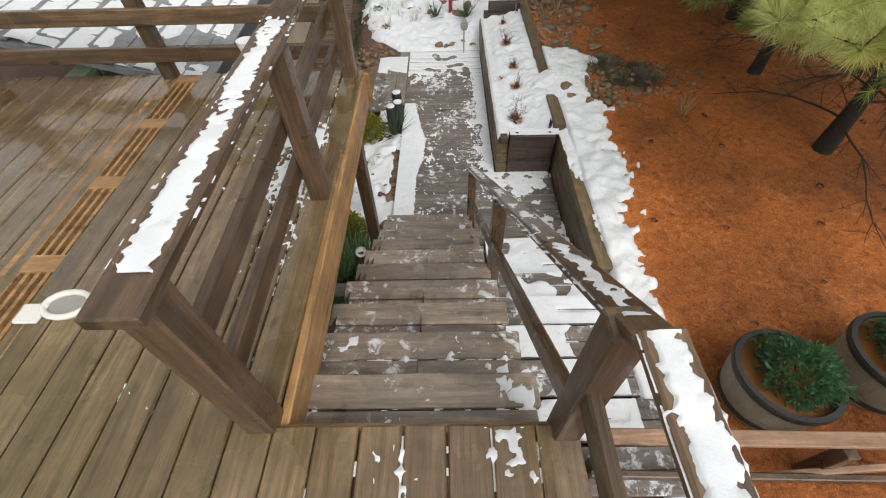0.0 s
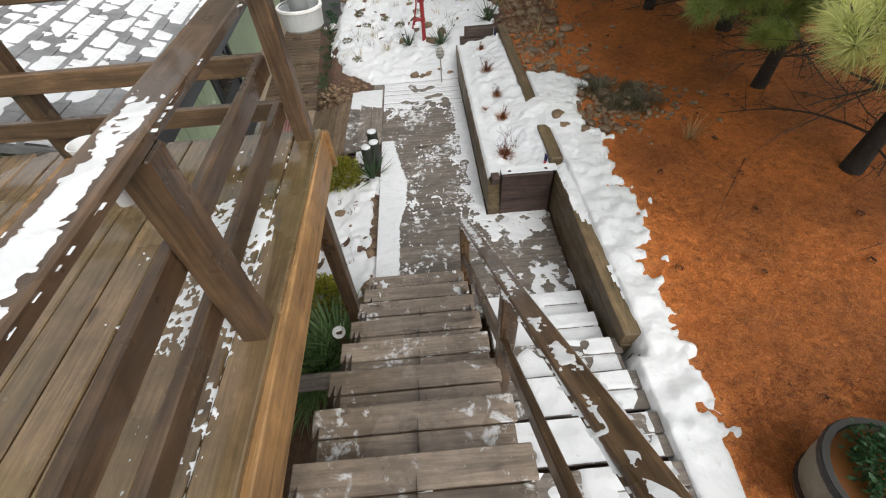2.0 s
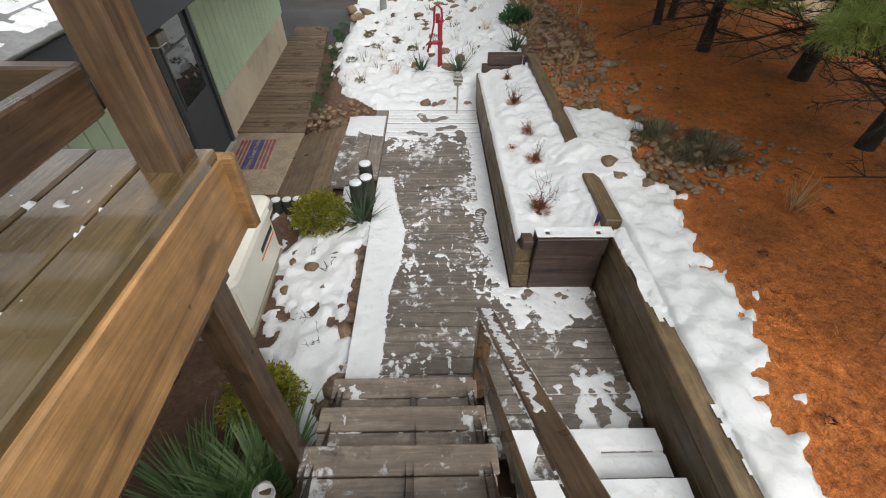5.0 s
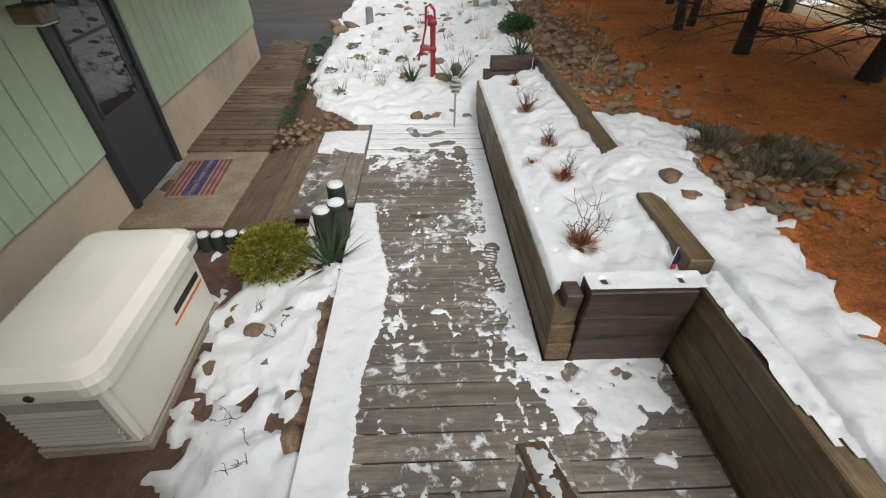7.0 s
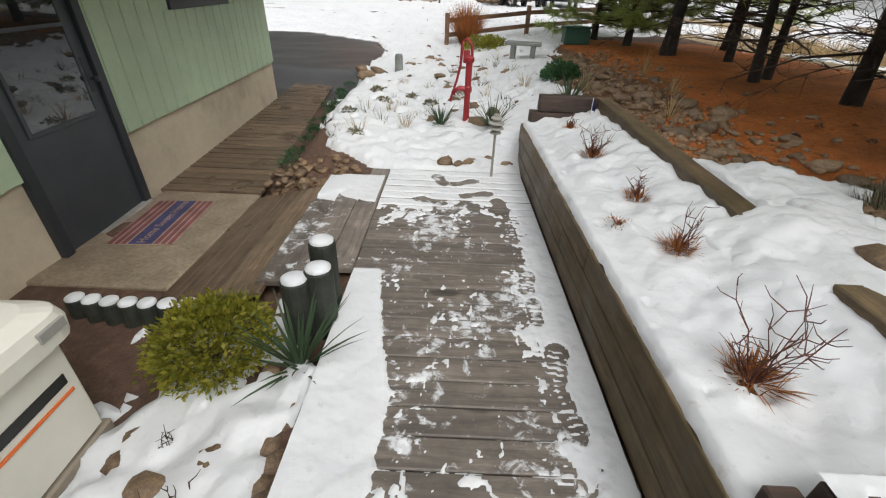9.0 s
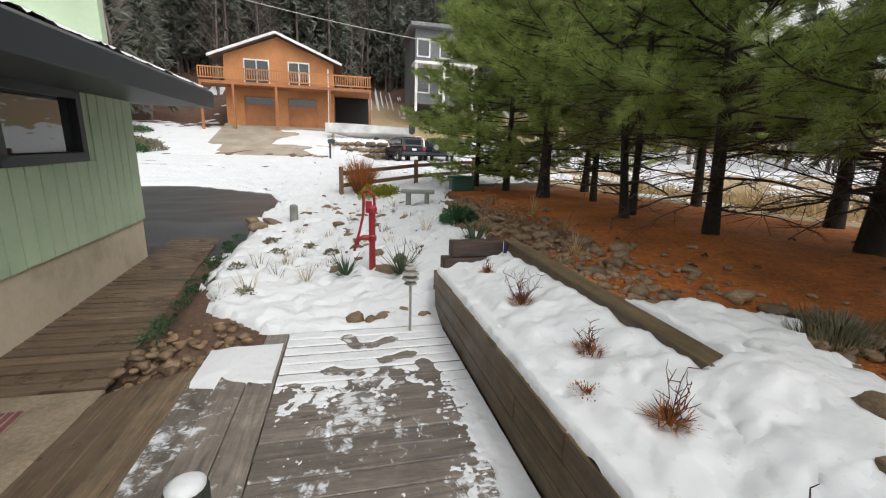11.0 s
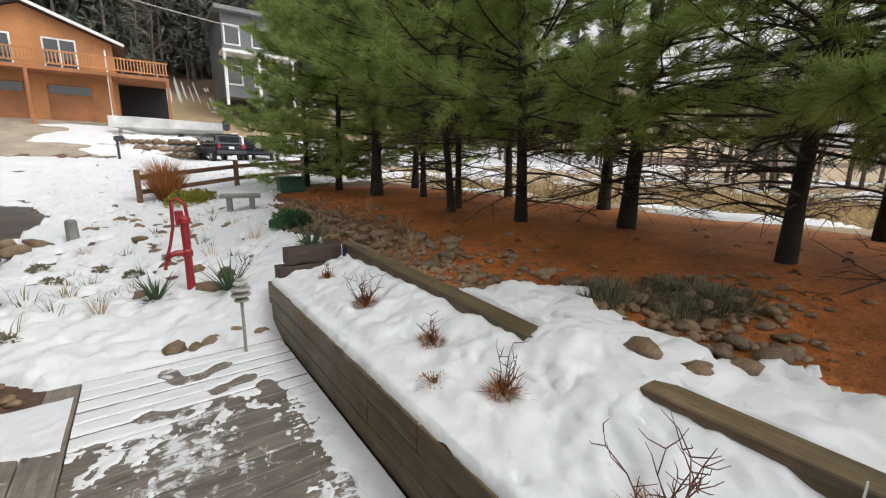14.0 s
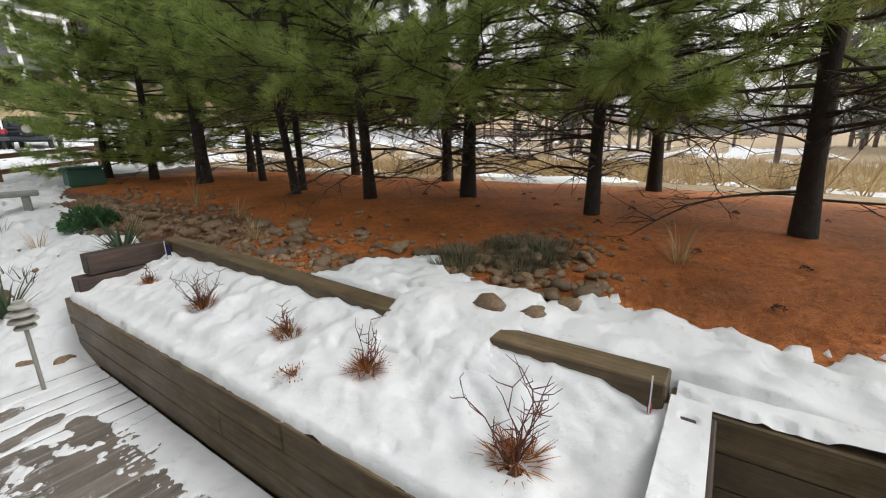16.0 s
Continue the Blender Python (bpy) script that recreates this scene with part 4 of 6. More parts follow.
door = part("door", span_bm((-0.06, D0 + 0.06, -0.28), (-0.01, D1 - 0.06, DT - 0.04), 0.004), "doorgrey", shop, "dark grey storm door with a tall glass panel")
fr = bmesh.new()
span_bm((-0.12, D0 - 0.02, -0.30), (0.025, D0 + 0.06, DT), 0.004, fr)
span_bm((-0.12, D1 - 0.06, -0.30), (0.025, D1 + 0.02, DT), 0.004, fr)
span_bm((-0.12, D0 - 0.02, DT - 0.05), (0.025, D1 + 0.02, DT + 0.04), 0.004, fr)
part("door_frame", fr, "doortrim", shop)
part("glass", span_bm((-0.004, D0 + 0.19, 0.58), (0.000, D1 - 0.19, DT - 0.16)), "glass", door)
fr = bmesh.new()
for a, b in (((D0 + 0.17, 0.55), (D1 - 0.17, 0.58)), ((D0 + 0.17, DT - 0.16), (D1 - 0.17, DT - 0.13)), ((D0 + 0.16, 0.55), (D0 + 0.19, DT - 0.13)), ((D1 - 0.19, 0.55), (D1 - 0.16, DT - 0.13)), ((D0 + 0.17, 1.16), (D1 - 0.17, 1.185))):
    span_bm((-0.012, a[0], a[1]), (0.006, b[0], b[1]), 0.002, fr)
part("glass_frame", fr, "doorgrey", door)
h = lathe_bm([(0, 0.0), (0.022, 0.0), (0.022, 0.006), (0.009, 0.01), (0.009, 0.04), (0.022, 0.045), (0.026, 0.06), (0.018, 0.075), (0, 0.078)], 12)
part("handle", h, "doortrim", door, m=pose(-0.01, D1 - 0.12, 0.80, 0, 90, 0))
part("handle_plate", span_bm((-0.01, D1 - 0.145, 0.70), (0.0, D1 - 0.10, 0.95), 0.003), "doortrim", door)
part("threshold", span_bm((-0.1, D0, -0.31), (0.05, D1, -0.27), 0.005), "metal", shop)
win = part("window", span_bm((-0.06, W0 + 0.05, WB + 0.05), (-0.05, W1 - 0.05, WT - 0.05)), "glass", shop, "small dark-framed window reflecting snow")
fr = bmesh.new()
for y0, y1, z0, z1 in ((W0 - 0.05, W1 + 0.05, WB - 0.05, WB + 0.05), (W0 - 0.05, W1 + 0.05, WT - 0.05, WT + 0.05), (W0 - 0.05, W0 + 0.05, WB, WT), (W1 - 0.05, W1 + 0.05, WB, WT)):
    span_bm((-0.12, y0, z0), (0.03, y1, z1), 0.004, fr)
part("window_frame", fr, "doortrim", win)
# wall lamp box over the door's near side
box = thing("wall_lamp", "brown box-shaped lamp on the wall by the door", "lamp", (-1.13, 7.78, 1.52), rz=BA)
part("body", span_bm((-0.02, -0.10, -0.06), (0.16, 0.10, 0.05), 0.01), "wetwalk", box)
part("lens", span_bm((0.01, -0.09, -0.075), (0.14, 0.09, -0.062), 0.004), "white", box)

# roof: rows of shingles that rise to the ridge
EAVE, PITCH = 0.92, 0.32
roof = thing("roof", "grey shingle roof dusted with snow", "roof", (-1.20, 6.4, 0))
roof.matrix_world = pose(-1.20, 6.4, 0, 2.0, 0, BA)
RY0, RY1 = -1.85, LEN + 0.45


def roof_z(x):
    return 2.09 + (EAVE - x) * PITCH


bm = bmesh.new()
a = [bm.verts.new(p) for p in ((EAVE, RY0, roof_z(EAVE)), (EAVE, RY1, roof_z(EAVE)), (-5, RY1, roof_z(-5)), (-5, RY0, roof_z(-5)))]
b = [bm.verts.new(v.co + Vector((0, 0, 0.05))) for v in a]
bm.faces.new(a[::-1]), bm.faces.new(b)
for q in range(4):
    bm.faces.new((a[q], a[(q + 1) % 4], b[(q + 1) % 4], b[q]))
part("roof_deck", bm, "shingle", roof)
part("fascia", span_bm((EAVE - 0.03, RY0, 1.90), (EAVE + 0.01, RY1, 2.12), 0.004), "doortrim", roof, "dark grey fascia board")
bm = bmesh.new()
for sgn in (0,):
    vs = [bm.verts.new(p) for p in ((EAVE, RY1 - 0.03, 1.90), (EAVE, RY1 - 0.03, 2.13), (-5, RY1 - 0.03, roof_z(-5) + 0.04), (-5, RY1 - 0.03, roof_z(-5) - 0.22))]
    f = bm.faces.new(vs)
    bmesh.ops.extrude_face_region(bm, geom=[f])
    for v in bm.verts[4:]:
        v.co.y += 0.035
part("rake_board", bm, "doortrim", roof)
part("soffit", span_bm((-0.1, RY0, 1.91), (EAVE - 0.03, RY1 - 0.04, 1.93)), "doortrim", roof)

# roof shingles, with snow lying on each course
course, tabs = 0, []
tab = box_bm((0.24, 0.30, 0.016), bevel=0.003)
tab_me = bpy.data.meshes.new("shingle")
tab.to_mesh(tab_me), tab.free()
tab_me.materials.append(M["shingle"])
slope = math.degrees(math.atan(PITCH))
x = EAVE - 0.08
while x > -1.7:
    y = RY0 + 0.15 + (course % 2) * 0.15
    while y < RY1 - 0.1:
        if y < RY0 + 2.6:
            ob = part("shingle", tab_me, "shingle", roof)
            ob.matrix_basis = pose(x, y, roof_z(x) + 0.062, 0, slope - 3, 0)
        y += 0.303
    x -= 0.15
    course += 1


def roof_snow(x, y):
    g = ((EAVE - x) % 0.15) / 0.15
    row = int((EAVE - x) / 0.15)
    tab_gap = abs(((y - RY0 - 0.15 * (row % 2)) % 0.303) - 0.15)
    cut = 0.5 * step(0.20, 0.06, g) + (0.3 if tab_gap < 0.014 else 0)
    return 0.17 + 0.5 * fbm(x, y, 2.0, 3, 15.0) + 0.2 * fbm(x, y, 9.0, 2, 16.0) - cut


for y0, y1, x0, res in ((RY0 + 0.02, RY0 + 3.0, -1.7, 0.02), (RY0 + 3.0, RY1 - 0.02, -3.4, 0.05), (RY0 + 0.02, RY0 + 3.0, -3.4, 0.05)):
    x1 = EAVE - 0.02 if x0 > -2 or y0 > 0 else -1.7
    rs = snow_patch("roof_snow", x0, x1, y0, y1, lambda x, y: roof_z(x) + 0.072, roof_snow, res, 0.012, roof)
    rs.matrix_basis = Matrix.Identity(4)

# main house beside the deck
main_house = thing("main_house", "green-sided house wall beside the deck", "house", (-2.0, 0, 0))
part("wall", span_bm((-0.2, -4.0, -0.3), (0.0, 3.6, 5.2)), "siding", main_house)
y = -3.9
while y < 3.5:
    ob = part("siding_board", bme, "siding", main_house)
    ob.matrix_basis = pose(0.008, y, 3.6) @ Matrix.Diagonal((1, 1, 2.8, 1))
    y += 0.203

# ---- stones ----
STONES = []
for k in range(7):
    bm = bmesh.new()
    bmesh.ops.create_icosphere(bm, subdivisions=2, radius=1.0)
    for v in bm.verts:
        d = v.co.normalized()
        v.co = d * (1.0 + 0.45 * noise.noise(d * 1.3 + Vector((k * 3.1, 0, 0))) + 0.16 * noise.noise(d * 3 + Vector((0, k * 2.3, 0))))
        v.co.z *= 0.62
    me = bpy.data.meshes.new("stone")
    bm.to_mesh(me), bm.free()
    me.materials.append(M["rock"])
    me.shade_smooth()
    STONES.append(me)
rng = random.Random(5)


def stone(x, y, r, group, label, z=None, sink=0.3):
    ob = new("stone", STONES[rng.randrange(7)])
    zz = ground_z(x, y) if z is None else z
    ob.matrix_world = pose(x, y, zz + r * (0.62 - sink), rng.uniform(-14, 14), rng.uniform(-14, 14), rng.uniform(0, 360)) @ Matrix.Diagonal((r * rng.uniform(0.85, 1.25), r * rng.uniform(0.75, 1.0), r * rng.uniform(0.75, 1.1), 1))
    return tagged(ob, label, "stone", group)


for i in range(30):
    y = 4.5 + 2.6 * i / 30 + rng.uniform(-0.03, 0.03)
    stone(0.84 + rng.uniform(-0.05, 0.03), y, rng.uniform(0.035, 0.085), "bed edge stones", "rounded wet brown edging stone beside the boardwalk", -0.14)
for i in range(22):
    stone(rng.uniform(0.15, 0.8), rng.uniform(4.7, 7.2), rng.uniform(0.04, 0.085), "bed stones", "rounded wet river stone half sunk in snow", None, 0.2)
for i in range(40):
    stone(rng.uniform(-0.25, 0.62), rng.uniform(9.22, 9.75), rng.uniform(0.03, 0.065), "corner stones", "small wet river stone in a pile", -0.12 + rng.uniform(0, 0.08), 0.2)
for i in range(110):
    y = rng.uniform(7.7, 14.5)
    x = 3.2 + abs(rng.gauss(0.0, 0.55)) + 0.1 * (y - 9) * rng.random()
    stone(x, y, rng.choice((0.035, 0.045, 0.055, 0.07, 0.1)) * rng.uniform(0.8, 1.2), "rock border", "weathered field stone in a rock border", None, 0.42)
for i in range(24):
    a = rng.uniform(0, 6.28)
    stone(3.95 + 0.45 * math.cos(a) * rng.random(), 7.05 + 0.45 * math.sin(a), rng.uniform(0.03, 0.065), "brush stones", "brown field stone beside dry brush", None, 0.15)
for x, y, r in ((3.24, 7.0, 0.1), (3.42, 6.84, 0.065), (3.26, 6.74, 0.085), (3.5, 6.66, 0.08), (3.62, 6.8, 0.06), (3.72, 6.62, 0.075), (3.55, 7.02, 0.06)):
    stone(x, y, r, "snow edge stones", "large rounded tan stone in snow", None, 0.05)
for x, y, r in ((1.45, 9.75, 0.09), (1.6, 9.72, 0.07), (1.72, 9.76, 0.08), (2.1, 9.75, 0.07), (1.9, 9.85, 0.06), (1.32, 9.74, 0.05)):
    stone(x, y, r, "path end stones", "grey stone at the end of the boardwalk", None, 0.0)
for x, y, r in ((-0.05, 13.6, 0.17), (0.12, 14.0, 0.15), (-0.25, 14.3, 0.14)):
    stone(x, y, r, "driveway boulders", "flat grey boulder at the driveway edge", None, 0.05)
for i in range(40):
    x, y = rng.uniform(0.0, 3.3), rng.uniform(10.6, 16.5)
    stone(x, y, rng.uniform(0.04, 0.13), "yard stones", "flat grey stone half covered by snow", None, 0.3)

# small rubble between the larger stones
rub_v, rub_f, rub_n = [], [], 0
shapes = [(np.array([tuple(v.co) for v in me.vertices]), np.array([tuple(p.vertices) for p in me.polygons])) for me in STONES]
rub = np.random.RandomState(8)
for i in range(1500):
    y = rub.uniform(7.6, 15.5)
    x = 3.15 + abs(rub.normal(0.0, 0.5)) + 0.12 * (y - 9) * rub.rand()
    if i % 5 == 0:
        x, y = 4.05 + rub.normal(0, 0.42), 7.15 + rub.normal(0, 0.3)
    elif i % 11 == 0:
        x, y = rub.uniform(-0.3, 0.6), rub.uniform(9.2, 9.85)
    if snow_mask(x, y) > 0.1:
        continue
    sv2, sf2 = shapes[i % 7]
    r2, a2 = rub.uniform(0.012, 0.042), rub.uniform(0, 6.28)
    c2, s2 = math.cos(a2), math.sin(a2)
    pts = sv2 * (r2 * rub.uniform(0.7, 1.4), r2, r2 * rub.uniform(0.8, 1.3))
    pts = np.stack([pts[:, 0] * c2 - pts[:, 1] * s2 + x, pts[:, 0] * s2 + pts[:, 1] * c2 + y, pts[:, 2] + ground_z(x, y) + r2 * 0.3], 1)
    rub_v.append(pts), rub_f.append(sf2 + rub_n)
    rub_n += len(pts)
rubble = part("rubble", mesh_from("rubble", np.concatenate(rub_v), np.concatenate(rub_f)), "rubble", smooth=True)
tagged(rubble, "small brown rubble stones among pine straw", "rubble", kind="stuff")

# ---- plants ----
def blades_mesh(name, n, length, width, spread, droop, seed, mat, rings=4, flat=0.0):
    """Strap leaves that arch out of one root."""
    r = random.Random(seed)
    v, f = [], []
    for i in range(n):
        a, tilt, ln = r.uniform(0, 6.283), r.uniform(0.1, spread), length * r.uniform(0.55, 1.1)
        d, s = Vector((math.cos(a), math.sin(a), 0)), Vector((-math.sin(a), math.cos(a), 0))
        p = d * r.uniform(0, 0.03 + flat)
        o = len(v)
        for k in range(rings + 1):
            t = k / rings
            w = width * (1 - t ** 2.2) * 0.5 + 0.0004
            v += [tuple(p - s * w), tuple(p + s * w)]
            ang = tilt + droop * t * t
            p = p + (d * math.sin(ang) + Vector((0, 0, 1)) * math.cos(ang)) * (ln / rings)
        f += [(o + 2 * k, o + 2 * k + 1, o + 2 * k + 3, o + 2 * k + 2) for k in range(rings)]
    me = mesh_from(name, v, f)
    me.materials.append(M[mat])
    return me


def plant(name, me, at, label, category="plant", group="", rz=0, s=1.0):
    ob = new(name, me)
    ob.matrix_world = pose(*at, 0, 0, rz) @ Matrix.Scale(s, 4)
    return tagged(ob, label, category, group)


def leaf_ball(name, r, n, leaf, seed, mat, squash=0.8, inner=0.3):
    """A rounded shrub of many small leaves with an uneven outline, over a few stems."""
    q = np.random.RandomState(seed)
    d = q.normal(size=(n, 3))
    d[:, 2] = np.abs(d[:, 2]) * 0.9 + 0.02
    d /= np.linalg.norm(d, axis=1)[:, None]
    lump = np.array([1 + 0.3 * noise.noise(Vector(t) * 2.2 + Vector((seed, 0, 0))) + 0.2 * noise.noise(Vector(t) * 6) for t in d])
    c = d * (r * lump * (inner + (1 - inner) * q.rand(n) ** 0.4))[:, None]
    c[:, 2] = c[:, 2] * squash + 0.02
    ax = d + q.normal(size=(n, 3)) * 0.6
    ax /= np.linalg.norm(ax, axis=1)[:, None]
    sd = np.cross(ax, q.normal(size=(n, 3)))
    sd /= np.linalg.norm(sd, axis=1)[:, None]
    ln = leaf * q.uniform(0.6, 1.3, n)[:, None]
    v = np.stack([c, c + ax * ln * 0.5 + sd * ln * 0.22, c + ax * ln, c + ax * ln * 0.5 - sd * ln * 0.22], 1).reshape(-1, 3)
    me = mesh_from(name, v, np.arange(4 * n).reshape(-1, 4))
    me.materials.append(M[mat])
    return me


def bush(name, at, r, n, leaf, seed, mat, label, squash=0.8):
    t = thing(name, label, "shrub", at)
    part("foliage", leaf_ball("foliage", r, n, leaf, seed, mat, squash), mat, t)
    tb = Tubes()
    q = random.Random(seed)
    for i in range(9):
        a, e = q.uniform(0, 6.28), q.uniform(0.3, 0.8)
        tb.add([(0, 0, -0.05), (r * 0.3 * math.cos(a), r * 0.3 * math.sin(a), r * 0.35), (r * e * math.cos(a), r * e * math.sin(a), r * squash * q.uniform(0.5, 0.9))], [0.008, 0.006, 0.003], 4)
    part("stemwork", tb.mesh("stemwork"), "twig", t)
    return t


def twiggy(name, at, height, n, seed, mat, label, spread=0.7, fuzz=True):
    """A leafless shrub of forked twigs over a ruddy tuft."""
    q = random.Random(seed)
    t = thing(name, label, "shrub", at, group="bed shrubs")
    tb = Tubes()
    for i in range(n):
        a, tilt = q.uniform(0, 6.283), q.uniform(0.05, spread)
        d = Vector((math.cos(a) * math.sin(tilt), math.sin(a) * math.sin(tilt), math.cos(tilt)))
        h = height * q.uniform(0.5, 1.15)
        p, pts = Vector((0, 0, -0.02)), []
        for k in range(5):
            pts.append(p)
            p = p + (d + Vector((q.uniform(-0.5, 0.5), q.uniform(-0.5, 0.5), q.uniform(-0.2, 0.2)))) * h / 4
        tb.add(pts, [0.0035, 0.003, 0.0025, 0.002, 0.0012], 4)
        for k in range(5):
            b = pts[q.randrange(1, 5)]
            w = Vector((q.uniform(-1, 1), q.uniform(-1, 1), q.uniform(0.0, 1)))
            e = b + w * h * 0.17
            tb.add([b, e, e + (w + Vector((q.uniform(-1, 1), q.uniform(-1, 1), 0.5))) * h * 0.09], [0.0026, 0.0018, 0.0011], 3)
    part("twigwork", tb.mesh("twigwork"), mat, t)
    if fuzz:
        part("tuft", blades_mesh("tuft", 150, height * 0.32, 0.005, 1.5, 0.7, seed, "straws", 2, 0.05), "straws", t)
    return t


for i, (x, y, h, n) in enumerate(((2.51, 6.51, 0.30, 13), (2.60, 7.27, 0.27, 6), (2.64, 7.89, 0.2, 8), (2.60, 8.70, 0.24, 16), (2.62, 9.50, 0.15, 10), (2.42, 7.55, 0.06, 4))):
    twiggy("bare_shrub", (x, y, bed_z(x, y) + 0.03), h, n, 20 + i, "redtwig", "leafless ruddy barberry shrub poking through snow", 0.55)
for i, (x, y, h, n) in enumerate(((0.42, 5.75, 0.2, 5), (0.55, 6.35, 0.2, 3), (0.35, 6.6, 0.16, 4), (0.62, 5.5, 0.18, 4), (0.02, 7.15, 0.15, 6))):
    twiggy("dead_stems", (x, y, ground_z(x, y)), h, n, 50 + i, "twig", "few dead brown stems standing in snow", 0.8, False)
bush("yellow_shrub", (0.34, 7.06, -0.10), 0.30, 4600, 0.036, 3, "shrub", "yellow-green evergreen shrub beside the log posts", 0.95)
bush("yellow_shrub", (0.36, 4.98, -0.12), 0.27, 3600, 0.036, 4, "shrub", "yellow-green evergreen shrub at the foot of the stairs", 1.0)
yucca = thing("yucca", "spiky grey-green yucca beside the log posts", "plant", (0.80, 6.98, -0.08), group="yuccas")
leaf_me = [blades_mesh("leaf", 1, 0.42, 0.02, 1.25, 0.35, 800 + k, "blade") for k in range(12)]
for k in range(46):
    part("leaf", leaf_me[k % 12], "blade", yucca, m=pose(0, 0, 0, rng.uniform(-10, 10), rng.uniform(-10, 10), k * 47.0))
for x, y, sc in ((1.38, 10.85, 0.85), (2.0, 10.62, 1.0), (2.95, 10.95, 1.1)):
    yc = copy_thing(yucca, pose(x, y, ground_z(x, y) + 0.02, 0, 0, x * 90) @ Matrix.Scale(sc, 4))
    tagged(yc, "spiky grey-green yucca growing out of snow")
lily = blades_mesh("lily_clump", 300, 0.66, 0.019, 1.1, 1.3, 9, "lily", 5, 0.16)
for x, y, a in ((0.44, 4.14, 0), (0.60, 4.34, 140), (0.22, 4.3, 260)):
    plant("lily_clump", lily, (x, y, ground_z(x, y)), "arching clump of green strap leaves beside the stairs", group="lily clumps", rz=a)["kind"] = "stuff"
for i, (x, y, s) in enumerate(((0.95, 10.7, 0.9), (0.7, 11.3, 0.7), (2.6, 12.3, 1.0), (3.4, 13.2, 1.2), (4.1, 10.8, 1.0), (3.6, 9.7, 0.9), (4.3, 12.2, 1.3), (3.3, 11.6, 1.1), (4.55, 6.25, 1.0))):
    plant("dry_grass_tuft", blades_mesh("dry_grass", 40, 0.34, 0.005, 0.7, 0.9, 60 + i, "drygrass", 4, 0.03), (x, y, ground_z(x, y)), "thin tuft of dry tan grass", group="dry grass", s=s)
for x, y, r in ((3.98, 7.62, 0.33), (4.32, 7.12, 0.32), (4.06, 7.2, 0.24), (4.4, 7.45, 0.2)):
    brush = thing("dry_brush", "low grey-green mound of dry brush", "shrub", (x, y, ground_z(x, y) - 0.02), group="brush mounds")
    part("foliage", blades_mesh("foliage", 1900, r * 0.38, 0.007, 1.55, 0.5, int(x * 10), "sage", 3, r * 0.75), "sage", brush)
    part("stemwork", blades_mesh("stemwork", 160, r * 0.42, 0.008, 1.5, 0.3, int(x * 13), "twig", 3, r * 0.7), "twig", brush)
for i in range(17):
    y = 9.8 + 4.4 * i / 17
    x = -0.18 - 0.07 * (y - 9.5) + rng.uniform(-0.1, 0.16)
    plant("groundcover", leaf_ball("groundcover", rng.uniform(0.08, 0.16), 150, 0.035, 100 + i, "juniper", 0.4), (x, y, ground_z(x, y)), "low dark green groundcover along the boardwalk", group="groundcover")["kind"] = "stuff"
for x, y, r in ((3.2, 12.6, 0.3), (2.2, 17.2, 0.45), (2.5, 17.5, 0.35)):
    bush("green_shrub", (x, y, ground_z(x, y)), r, 1500, 0.06, int(y * 7), "juniper" if y < 15 else "shrub", "rounded green shrub in the snowy yard", 0.8)
weed_rng = random.Random(31)
for i in range(46):
    x, y = weed_rng.uniform(0.05, 2.9), weed_rng.uniform(10.0, 15.5)
    plant("withered_plant", blades_mesh("withered_plant", 16, weed_rng.uniform(0.08, 0.2), 0.006, 0.95, 0.9, 700 + i, weed_rng.choice(("drygrass", "sage", "twig", "sage")), 3, 0.05), (x, y, ground_z(x, y) + 0.03), "withered brown plant poking through snow", group="withered plants", s=weed_rng.uniform(0.7, 1.3))
for i, (x, y) in enumerate(((0.5, 11.9), (0.9, 12.2), (1.2, 11.8), (0.3, 12.6), (1.6, 12.4), (0.15, 11.2), (0.4, 10.4))):
    plant("small_weed", leaf_ball("weed", 0.09, 110, 0.045, 300 + i, "sage", 0.6), (x, y, ground_z(x, y) + 0.03), "small withered plant in snow", group="withered plants")
og = thing("ornamental_grass", "tall rust-orange ornamental grass by the fence", "grass", (1.85, 18.3, ground_z(1.85, 18.3)))
part("grass_blades", blades_mesh("blades", 1100, 1.1, 0.014, 0.75, 0.4, 77, "orangegrass", 4, 0.12), "orangegrass", og)

# ---- generator ----
gen = thing("standby_generator", "cream metal standby generator cabinet with rounded lid", "generator", (-0.27, 6.19, -0.22), rz=2)
bm = box_bm((0.56, 1.06, 0.56), (0, 0, 0.30), 0.03, 3)
part("body", bm, "cream", gen, smooth=False)
bm = bmesh.new()
prof = [(0.30, 0.55, 0.545), (0.335, 0.585, 0.55), (0.34, 0.59, 0.62), (0.325, 0.575, 0.665), (0.27, 0.515, 0.70), (0.12, 0.36, 0.715)]
rings = []
for hx, hy, z in prof:
    ring = []
    rad = 0.10
    for cx, cy, a0 in ((1, 1, 0), (-1, 1, 90), (-1, -1, 180), (1, -1, 270)):
        for q in range(5):
            a = radians(a0 + 22.5 * q)
            ring.append(bm.verts.new((cx * (hx - rad) + rad * math.cos(a), cy * (hy - rad) + rad * math.sin(a), z)))
    rings.append(ring)
for a, b in zip(rings, rings[1:]):
    for i in range(20):
        bm.faces.new((a[i], a[(i + 1) % 20], b[(i + 1) % 20], b[i]))
bm.faces.new(rings[-1]), bm.faces.new(rings[0][::-1])
part("lid", bm, "cream", gen, "cream moulded lid", smooth=False)
louvre = part("louvre_panel", span_bm((-0.24, -0.536, 0.08), (0.22, -0.529, 0.45), 0.003), "grill", gen)
